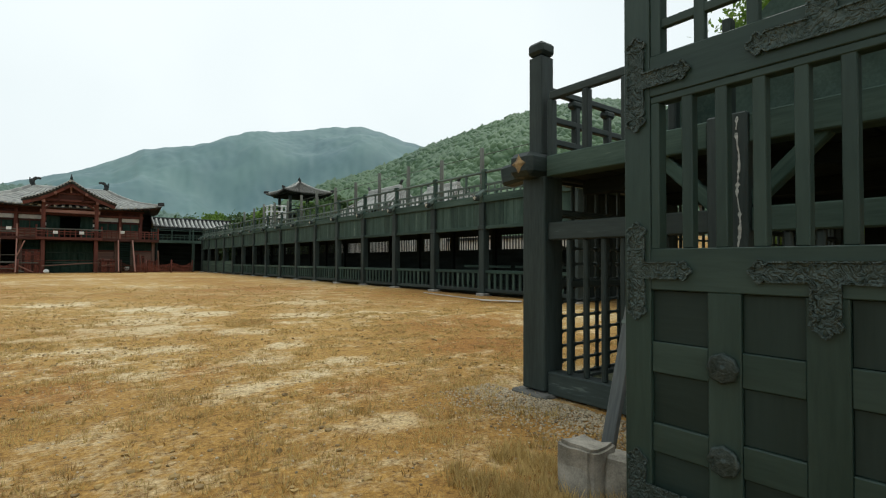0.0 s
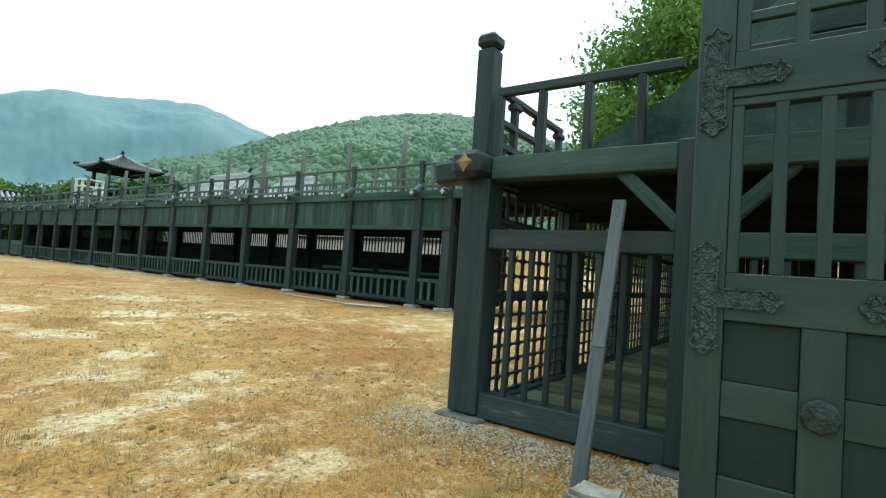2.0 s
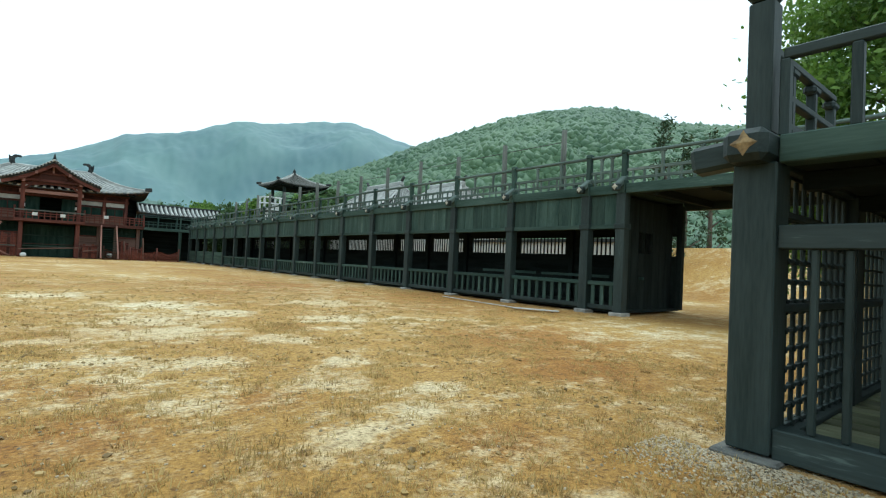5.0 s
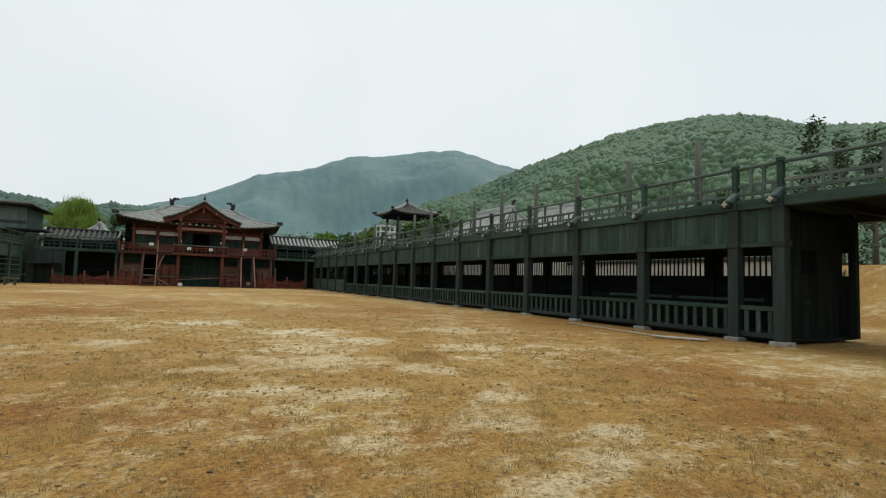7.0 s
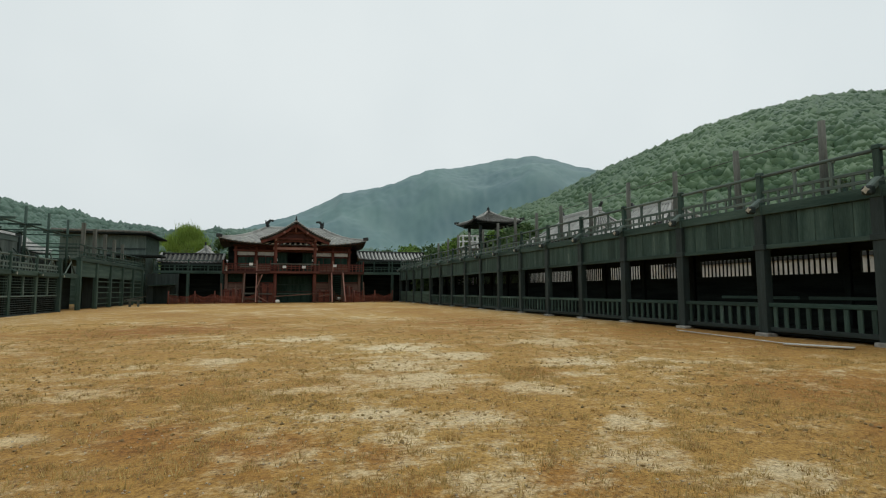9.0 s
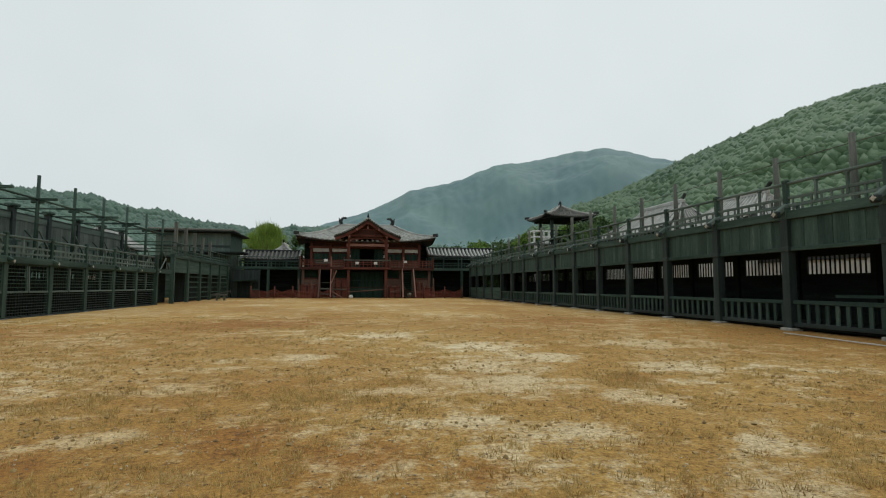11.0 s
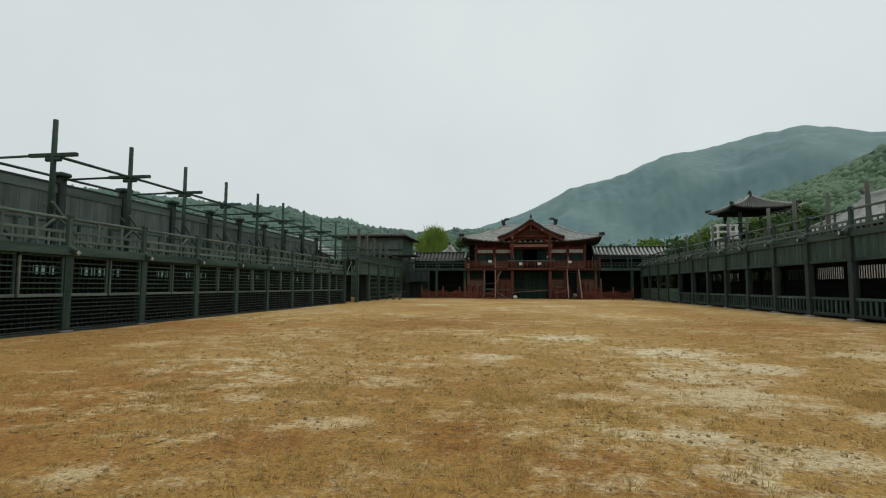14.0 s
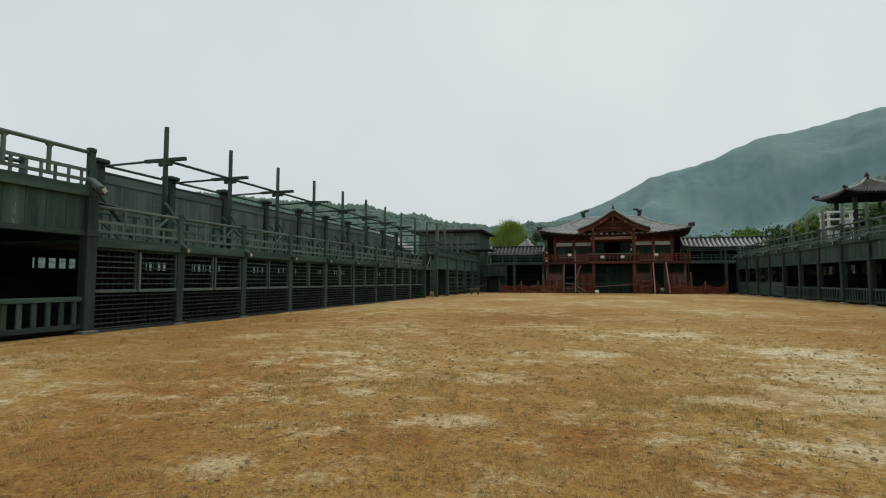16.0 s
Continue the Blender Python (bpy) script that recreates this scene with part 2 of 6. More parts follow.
def outline(points, depth):
    """A flat plate in the y-z plane with that outline, depth thick towards -x."""
    bm = bmesh.new()
    f = bm.faces.new([bm.verts.new((0, y, z)) for y, z in points])
    r = bmesh.ops.extrude_face_region(bm, geom=[f])
    bmesh.ops.translate(bm, vec=(-depth, 0, 0), verts=[v for v in r["geom"] if isinstance(v, bmesh.types.BMVert)])
    bmesh.ops.recalc_face_normals(bm, faces=bm.faces)
    return bm


# ---- ground ----
# places where the turf is worn away: x, y and reach
BARE = ((1.6, 13.2, 1.9), (2.6, 18.6, 1.9), (0.2, 21.8, 1.5), (1.9, 15.0, 1.5), (3.7, 16.3, 1.3), (-3.9, 13.8, 0.9), (-3.9, 11.05, 0.65), (-12.4, 18.3, 1.2), (-5.7, 9.0, 0.6), (3.5, 11.8, 0.9), (1.4, 10.3, 0.8), (-0.3, 12.9, 0.8),
        (-2.3, 17.2, 1.3), (0.5, 10.95, 0.5), (2.75, 8.3, 0.7), (2.9, 6.8, 0.5), (3.55, 9.5, 0.7), (3.8, 7.5, 0.5), (2.7, 4.2, 0.5), (1.9, 6.45, 0.5), (5.6, 14.5, 1.2), (7.5, 18.5, 1.4))
RUSTY = ((-8.5, 9.5, 2.4), (-8.4, 13.2, 2.6), (9.2, 10.2, 2.4), (6.6, 7.2, 1.3), (-14.5, 25, 5.0), (10.4, 28, 5.0), (-5.0, 28.5, 4.5), (-4.7, 10.2, 0.8), (-1.0, 9.8, 0.9), (0.2, 9.2, 0.6), (1.7, 8.0, 0.6), (0.0, 7.6, 0.8), (3.05, 5.6, 0.6), (-6.5, 6.5, 1.6), (4.2, 13.3, 0.8), (-2.3, 10.8, 0.8))


def ground_material():
    m = bpy.data.materials.new("dry_grass_and_sand")
    m.use_nodes = True
    n, l = m.node_tree.nodes, m.node_tree.links
    p = n["Principled BSDF"]
    p.inputs["Roughness"].default_value = 0.95
    co = n.new("ShaderNodeTexCoord")

    def noise_at(scale, detail=6.0, rough=0.6, squash=(1, 1, 1)):
        mp, q = n.new("ShaderNodeMapping"), n.new("ShaderNodeTexNoise")
        mp.inputs["Scale"].default_value = squash
        q.inputs["Scale"].default_value, q.inputs["Detail"].default_value, q.inputs["Roughness"].default_value = scale, detail, rough
        l.new(co.outputs["Object"], mp.inputs["Vector"])
        l.new(mp.outputs[0], q.inputs["Vector"])
        return q.outputs["Fac"]

    def ramp_of(fac, *stops):
        r = n.new("ShaderNodeValToRGB")
        for k, (at, c) in enumerate(stops):
            e = r.color_ramp.elements[k] if k < 2 else r.color_ramp.elements.new(at)
            e.position, e.color = at, (*c, 1)
        l.new(fac, r.inputs["Fac"])
        return r.outputs[0]

    def blend(fac, a, b, how="MIX"):
        q = n.new("ShaderNodeMix")
        q.data_type, q.blend_type = "RGBA", how
        for v, s in ((fac, q.inputs[0]), (a, q.inputs[6]), (b, q.inputs[7])):
            if isinstance(v, (float, tuple)):
                s.default_value = v
            else:
                l.new(v, s)
        return q.outputs[2]

    grass = ramp_of(noise_at(26.0, 9.0, 0.8), (0.30, (0.170, 0.098, 0.024)), (0.68, (0.60, 0.415, 0.138)), (0.5, (0.395, 0.244, 0.062)))
    sand = ramp_of(noise_at(34.0, 9.0, 0.75), (0.3, (0.42, 0.335, 0.185)), (0.68, (0.77, 0.68, 0.475)))
    patch = n.new("ShaderNodeMath")
    patch.operation = "MULTIPLY_ADD"
    patch.inputs[1].default_value = 0.8
    l.new(noise_at(8.0, 10.0, 0.85, (0.95, 1.05, 1)), patch.inputs[0])
    broad = n.new("ShaderNodeMath")
    broad.operation = "MULTIPLY_ADD"
    broad.inputs[1].default_value = 0.85
    l.new(noise_at(1.3, 6.0, 0.7, (0.9, 1.1, 1)), broad.inputs[0])
    wide_spread = n.new("ShaderNodeMath")
    wide_spread.operation, wide_spread.inputs[1].default_value = "MULTIPLY", 0.5
    l.new(noise_at(0.17, 3.0, 0.55), wide_spread.inputs[0])
    l.new(wide_spread.outputs[0], broad.inputs[2])
    l.new(broad.outputs[0], patch.inputs[2])
    scaled = n.new("ShaderNodeMapRange")
    scaled.inputs["From Min"].default_value, scaled.inputs["From Max"].default_value = 1.085, 1.23
    l.new(patch.outputs[0], scaled.inputs["Value"])
    # bare places where the turf is worn away
    bare = scaled.outputs[0]
    for bx, by, wide in BARE:
        mp, near_by, edge, top = n.new("ShaderNodeMapping"), n.new("ShaderNodeVectorMath"), n.new("ShaderNodeMapRange"), n.new("ShaderNodeMath")
        mp.inputs["Location"].default_value, mp.inputs["Scale"].default_value = (-bx, -by * 1.25, 0), (1, 1.25, 0)
        near_by.operation, top.operation = "LENGTH", "MAXIMUM"
        l.new(co.outputs["Object"], mp.inputs["Vector"])
        l.new(mp.outputs[0], near_by.inputs[0])
        frayed = n.new("ShaderNodeMath")
        frayed.operation, frayed.inputs[1].default_value = "MULTIPLY_ADD", -wide * 4.5
        l.new(patch.outputs[0], frayed.inputs[0])
        l.new(near_by.outputs["Value"], frayed.inputs[2])
        edge.inputs["From Min"].default_value, edge.inputs["From Max"].default_value = -wide * 3.8, -wide * 4.5
        l.new(frayed.outputs[0], edge.inputs["Value"])
        l.new(bare, top.inputs[0])
        l.new(edge.outputs[0], top.inputs[1])
        bare = top.outputs[0]
    colour = blend(bare, grass, sand)
    colour = blend(1.0, colour, ramp_of(noise_at(0.08, 3.0), (0.36, (0.74, 0.60, 0.40)), (0.62, (1.0, 1.0, 1.0))), "MULTIPLY")
    # rust-brown stretches of withered grass
    for rx, ry, wide in RUSTY:
        mp, far_off, frayed, edge = n.new("ShaderNodeMapping"), n.new("ShaderNodeVectorMath"), n.new("ShaderNodeMath"), n.new("ShaderNodeMapRange")
        mp.inputs["Location"].default_value, mp.inputs["Scale"].default_value = (-rx, -ry, 0), (1, 1, 0)
        far_off.operation = "LENGTH"
        l.new(co.outputs["Object"], mp.inputs["Vector"])
        l.new(mp.outputs[0], far_off.inputs[0])
        frayed.operation, frayed.inputs[1].default_value = "MULTIPLY_ADD", wide * 3.0
        l.new(patch.outputs[0], frayed.inputs[0])
        l.new(far_off.outputs["Value"], frayed.inputs[2])
        edge.inputs["From Min"].default_value, edge.inputs["From Max"].default_value = wide * 4.3, wide * 3.5
        edge.inputs["To Max"].default_value = 0.8
        l.new(frayed.outputs[0], edge.inputs["Value"])
        colour = blend(edge.outputs[0], colour, blend(1.0, colour, (0.80, 0.62, 0.40, 1), "MULTIPLY"))
    # clods and hollows: uneven tone, with their small shadows in the colour
    colour = blend(1.0, colour, ramp_of(noise_at(5.5, 8.0, 0.8), (0.36, (0.58, 0.49, 0.38)), (0.60, (1.18, 1.18, 1.18)), (0.45, (0.98, 0.96, 0.93))), "MULTIPLY")
    colour = blend(1.0, colour, ramp_of(noise_at(17.0, 6.0, 0.7), (0.36, (0.40, 0.34, 0.26)), (0.62, (1.16, 1.16, 1.16)), (0.44, (0.95, 0.93, 0.90))), "MULTIPLY")
    l.new(colour, p.inputs["Base Color"])
    bp = n.new("ShaderNodeBump")
    bp.inputs["Strength"].default_value, bp.inputs["Distance"].default_value = 0.6, 0.05
    l.new(noise_at(11.0, 10.0, 0.85), bp.inputs["Height"])
    l.new(bp.outputs[0], p.inputs["Normal"])
    return m


GROUND = ground_material()


def ground_height(x, y):
    """Gentle swells in the court, a rise behind it."""
    h = 0.05 * noise.noise((x * 0.11, y * 0.11, 3.0)) + 0.018 * noise.noise((x * 0.7, y * 0.7, 9.0))
    h += 0.20 * math.exp(-((x + 1) / 13) ** 2 - ((y - 46) / 20) ** 2)
    h += 4.0 * min(1.0, max(0.0, (x - 33) / 12)) ** 1.5 * min(1.0, max(0.0, (44 - y) / 10))
    return h - 0.02


def build_ground():
    def steps(lo, hi, near, far, fine, coarse):
        out, v = [], lo
        while v < hi:
            out.append(v)
            v += fine if near <= v < far else coarse
        return out + [hi]

    xs = [-3000, -900, -300, -120] + steps(-60, 60, -18, 18, 0.5, 3.0) + [120, 300, 900, 3000]
    ys = [-3000, -900, -300, -80] + steps(-30, 110, -2, 30, 0.5, 2.0) + [160, 300, 900, 3000]
    verts = [(x, y, ground_height(x, y)) for y in ys for x in xs]
    w = len(xs)
    faces = [(j * w + i, j * w + i + 1, (j + 1) * w + i + 1, (j + 1) * w + i) for j in range(len(ys) - 1) for i in range(w - 1)]
    mesh = bpy.data.meshes.new("ground")
    mesh.from_pydata(verts, [], faces)
    mesh.materials.append(GROUND)
    mesh.polygons.foreach_set("use_smooth", [True] * len(faces))
    tagged(new("ground", mesh), "dry yellow grass and pale sand of a large court", "ground", kind="structure")


build_ground()


# ---- hills ----
def hill(name, label, peaks, near, far, mat, rough, seed, steps=180, depth=24):
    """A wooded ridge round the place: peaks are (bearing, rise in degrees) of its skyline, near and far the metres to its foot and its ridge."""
    lo, hi = peaks[0][0], peaks[-1][0]
    rings = [k / depth for k in range(depth + 1)] + [1.15]
    verts = []
    for i in range(steps + 1):
        az = lo + (hi - lo) * i / steps
        el = float(np.interp(az, [p[0] for p in peaks], [p[1] for p in peaks]))
        for k in rings:
            r = near + (far - near) * k
            rise = math.sin(min(k, 1.0) * math.pi / 2) ** 1.3 if k <= 1 else 0.8
            z = far * math.tan(radians(el)) * rise * (r / far if k <= 1 else 1)
            gx, gy, mid = r * math.sin(radians(az)) / far, r * math.cos(radians(az)) / far, math.sin(min(k, 1) * math.pi)
            spur = noise.noise((gx * 5.0, gy * 5.0, seed)) * rough * 6 * mid
            gully = noise.noise((gx * 14.0, gy * 14.0, seed + 2)) * rough * 2.5 * mid
            if depth > 24 and k <= 1:
                z += 1.7 * noise.noise((gx * 110, gy * 110, seed + 7)) * min(1.0, 0.35 + mid)
            z += spur + gully + rough * noise.noise((az * 0.9, k * 3, seed + 5)) * min(k * 3, 1) * 0.3
            verts.append((r * math.sin(radians(az)), r * math.cos(radians(az)), z - 1.0 if k else -3.0))
    w = len(rings)
    faces = [(i * w + j, i * w + j + 1, (i + 1) * w + j + 1, (i + 1) * w + j) for i in range(steps) for j in range(w - 1)]
    mesh = bpy.data.meshes.new(name)
    mesh.from_pydata(verts, [], faces)
    mesh.materials.append(mat)
    mesh.polygons.foreach_set("use_smooth", [True] * len(faces))
    return tagged(new(name, mesh), label, "hill", kind="structure"), verts, w


def blob(level):
    bm = bmesh.new()
    bmesh.ops.create_icosphere(bm, subdivisions=level, radius=1)
    v = np.array([p.co[:] for p in bm.verts])
    f = np.array([[p.index for p in q.verts] for q in bm.faces])
    bm.free()
    return v, f


def crowns(name, label, verts, width, count, size, mat, level, seed, lo=0.0, hi=1.0, sink=0.0):
    """The tree crowns of a wooded slope: uneven rounded tops set over its grid. lo, hi: the stretch of the grid, along the ridge."""
    rnd = np.random.RandomState(seed)
    grid = np.array(verts).reshape(-1, width, 3)
    v, f = blob(level)
    n = len(grid)
    i = (lo + (hi - lo) * rnd.rand(count)) * (n - 2)
    j = rnd.rand(count) ** 0.8 * (width - 2.01)
    j = np.where(rnd.rand(count) < 0.08, width - 2.02, j)
    ii, jj = i.astype(int), j.astype(int)
    a, b = (i - ii)[:, None], (j - jj)[:, None]
    at = (grid[ii, jj] * (1 - a) + grid[ii + 1, jj] * a) * (1 - b) + (grid[ii, jj + 1] * (1 - a) + grid[ii + 1, jj + 1] * a) * b
    r = size * rnd.uniform(0.45, 1.45, count)
    dent = 1 + 0.2 * rnd.randn(count, len(v)).clip(-1.5, 1.5)
    tall = rnd.uniform(0.8, 1.3, count)
    pts = v[None] * (r[:, None] * dent)[..., None]
    pts[..., 2] *= tall[:, None]
    pts += (at + np.stack([0 * r, 0 * r, r * sink], 1))[:, None]
    faces = (f[None] + (np.arange(count) * len(v))[:, None, None]).reshape(-1, 3)
    mesh = bpy.data.meshes.new(name)
    mesh.from_pydata(pts.reshape(-1, 3).tolist(), [], faces.tolist())
    mesh.materials.append(mat)
    mesh.polygons.foreach_set("use_smooth", [True] * len(faces))
    tagged(new(name, mesh), label, "trees", kind="stuff")


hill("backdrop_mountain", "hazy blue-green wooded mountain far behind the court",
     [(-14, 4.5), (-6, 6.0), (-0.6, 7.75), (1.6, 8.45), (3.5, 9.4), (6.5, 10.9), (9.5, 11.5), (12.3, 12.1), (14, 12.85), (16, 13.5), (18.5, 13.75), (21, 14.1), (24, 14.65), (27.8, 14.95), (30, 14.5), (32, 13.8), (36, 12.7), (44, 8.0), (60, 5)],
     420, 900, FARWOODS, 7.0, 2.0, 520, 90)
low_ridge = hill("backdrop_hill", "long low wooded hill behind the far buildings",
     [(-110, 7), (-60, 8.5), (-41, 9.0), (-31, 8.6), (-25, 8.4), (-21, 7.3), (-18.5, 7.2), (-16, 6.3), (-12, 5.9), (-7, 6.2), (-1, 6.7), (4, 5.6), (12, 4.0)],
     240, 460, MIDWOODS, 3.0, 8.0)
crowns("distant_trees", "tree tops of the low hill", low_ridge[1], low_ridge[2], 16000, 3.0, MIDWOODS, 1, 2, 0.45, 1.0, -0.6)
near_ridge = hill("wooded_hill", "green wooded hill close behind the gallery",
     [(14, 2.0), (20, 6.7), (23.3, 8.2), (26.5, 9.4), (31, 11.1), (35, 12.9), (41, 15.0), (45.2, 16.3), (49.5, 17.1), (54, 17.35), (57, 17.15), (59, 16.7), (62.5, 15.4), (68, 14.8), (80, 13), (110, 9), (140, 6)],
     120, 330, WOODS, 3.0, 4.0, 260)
crowns("hillside_trees", "green tree tops of the wooded hill", near_ridge[1], near_ridge[2], 32000, 2.6, WOODS, 1, 3, 0.0, 0.55, -0.55)


FENCE = material("fence_board", (0.066, 0.084, 0.075), (0.135, 0.160, 0.144), 3.0, 10.0, 0.85, 0.4, tint=0.2, gloss=0.15)


# ---- galleries ----
def emblem(name, at, parent, size=0.075, mat=None):
    """A small painted lozenge, raised in four petals, that faces -x (or +x by a negative size)."""
    bm = bmesh.new()
    s = abs(size)
    ring = [(0, s * 1.35), (s * 0.55, s * 0.5), (s * 1.35, 0), (s * 0.55, -s * 0.5), (0, -s * 1.35), (-s * 0.55, -s * 0.5), (-s * 1.35, 0), (-s * 0.55, s * 0.5)]
    side = -1 if size > 0 else 1
    rim = [bm.verts.new((0, y, z)) for y, z in ring]
    top = bm.verts.new((side * 0.02, 0, 0))
    for i in range(8):
        bm.faces.new((rim[i], rim[(i + 1) % 8], top))
    bmesh.ops.recalc_face_normals(bm, faces=bm.faces)
    ob = part(name, bm, mat or CHALK, parent, "ochre painted lozenge" if mat else "bleached carved lozenge")
    ob.location = Vector(at) - parent.matrix_basis.translation
    return ob


def newel(x, y, z0, z1, w, mat, g):
    shaft = box("newel", x - w / 2, x + w / 2, y - w / 2, y + w / 2, z0, z1 - 0.16, mat, g)
    under(box("newel_cap", x - w * 0.62, x + w * 0.62, y - w * 0.62, y + w * 0.62, z1 - 0.16, z1, mat, g, bevel=0.03), shaft)


def deck_rail(x, y0, y1, z, top, side, g, mat):
    """The open railing of one bay on the deck edge: two low rails, short struts, a round handrail on brackets."""
    box("rail", x - 0.035, x + 0.035, y0, y1, z + 0.15, z + 0.26, mat, g)
    box("rail", x - 0.035, x + 0.035, y0, y1, z + 0.47, z + 0.58, mat, g)
    n = max(2, round((y1 - y0) / 0.5))
    for i in range(n + 1):
        y = y0 + (y1 - y0) * (i + 0.5) / (n + 1)
        box("strut", x - 0.03, x + 0.03, y - 0.045, y + 0.045, z, z + 0.47, mat, g)
    for k in (1, 2):
        y = y0 + (y1 - y0) * k / 3
        box("rail_post", x - 0.05, x + 0.05, y - 0.05, y + 0.05, z + 0.25, top - 0.1, mat, g)
        box("bracket", x - 0.05, x + 0.05, y - 0.11, y + 0.11, top - 0.12, top - 0.04, mat, g, bevel=0.03)
    pole("handrail", (x, y0, top), (x, y1, top), 0.065, 0.065, mat, g, sides=8)


def tall_bay(x, y0, y1, side, g, depth=4.7, board=True):
    """One open bay of the high gallery between the posts at y0 and y1. side: +1 where the gallery lies to +x of its front."""
    s = side
    front = x

    def bx(name, a, b, *rest, **kw):
        return box(name, min(front + s * a, front + s * b), max(front + s * a, front + s * b), *rest, **kw)

    ya, yb = y0 + 0.17, y1 - 0.17
    bx("bottom_rail", 0.02, 0.16, ya, yb, 0.16, 0.32, WOOD, g)
    bx("top_rail", 0.0, 0.17, ya, yb, 1.05, 1.2, WORN, g)
    n = max(2, round((yb - ya) / 0.42))
    for i in range(n):
        y = ya + (yb - ya) * (i + 0.5) / n
        bx("baluster", 0.05, 0.12, y - 0.075, y + 0.075, 0.32, 1.05, WORN, g)
    bx("lintel", -0.02, 0.2, ya, yb, 3.18, 3.34, WORN, g)
    n = max(1, round((yb - ya) / 0.62))
    for i in range(n):
        a, b = ya + (yb - ya) * i / n, ya + (yb - ya) * (i + 1) / n
        bx("panel_board", 0.06, 0.11, a + 0.004, b - 0.004, 3.34, 4.47, WORN, g)
    bx("deck_beam", -0.06, 0.26, y0, y1, 4.47, 4.82, WORN, g)
    deck_rail(front + s * 0.10, y0 + 0.1, y1 - 0.1, 4.82, 5.95, s, g, RAIL)
    # back wall with its barred window
    d = depth
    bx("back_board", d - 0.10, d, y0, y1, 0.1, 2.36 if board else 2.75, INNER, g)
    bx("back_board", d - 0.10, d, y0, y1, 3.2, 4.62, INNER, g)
    if not board:
        for i in range(17):
            y = y0 + (y1 - y0) * i / 16
            bx("window_bar", d - 0.08, d - 0.02, y - 0.085, y + 0.085, 2.75, 3.2, INNER, g)
    else:
        bx("window_post", d - 0.12, d + 0.02, max(y0 - 0.45, 13.1 if s > 0 else -99), y0 + 0.45, 2.36, 3.2, INNER, g)
        m = 13
        for i in range(1, m):
            y = y0 + 0.45 + (y1 - y0 - 0.9) * i / m
            bx("window_bar", d - 0.08, d - 0.02, y - 0.035, y + 0.035, 2.36, 3.2, INNER, g)
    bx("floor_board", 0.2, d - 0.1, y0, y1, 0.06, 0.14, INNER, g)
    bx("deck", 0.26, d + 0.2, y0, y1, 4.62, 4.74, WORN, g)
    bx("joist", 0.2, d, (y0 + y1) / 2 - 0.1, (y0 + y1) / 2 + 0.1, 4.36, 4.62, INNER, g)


def tall_post(x, y, side, g, w=0.36):
    s = side
    box("plinth", x - 0.3 + s * 0.07, x + 0.3 + s * 0.07, y - 0.27, y + 0.27, -0.2, 0.1, STONE if s > 0 else DULLSTONE, g, "worn granite plinth", bevel=0.03)
    box("post", x + s * 0.07 - w / 2, x + s * 0.07 + w / 2, y - w / 2, y + w / 2, 0.1, 4.47, WOOD, g)
    box("post_collar", x + s * 0.07 - w * 0.62, x + s * 0.07 + w * 0.62, y - w * 0.62, y + w * 0.62, 3.16, 3.36, WOOD, g)
    box("post_head", x + s * 0.02 - 0.14, x + s * 0.02 + 0.14, y - 0.14, y + 0.14, 4.47, 4.95, WORN, g)
    newel(x + s * 0.1, y, 4.95, 6.11, 0.19, WORN, g)
    bar("bracket_beam", (x + s * 0.2, y, 5.12), (x - s * 0.42, y, 4.68), 0.22, 0.22, RAIL, g, bevel=0.04)
    end = box("bracket_end", x - s * 0.42 - 0.12, x - s * 0.42 + 0.12, y - 0.15, y + 0.15, 4.52, 4.8, WOOD, g, bevel=0.05)
    under(emblem("emblem", (x - s * 0.545, y, 4.66), g, 0.095 * s), end)
    box("inner_post", x + s * 4.55 - 0.12, x + s * 4.55 + 0.12, y - 0.12, y + 0.12, 0.1, 4.47, INNER, g)


XR, XL = 16.33, -18.0
YR = [12.66] + [14.19 + 4.0 * i for i in range(17)]


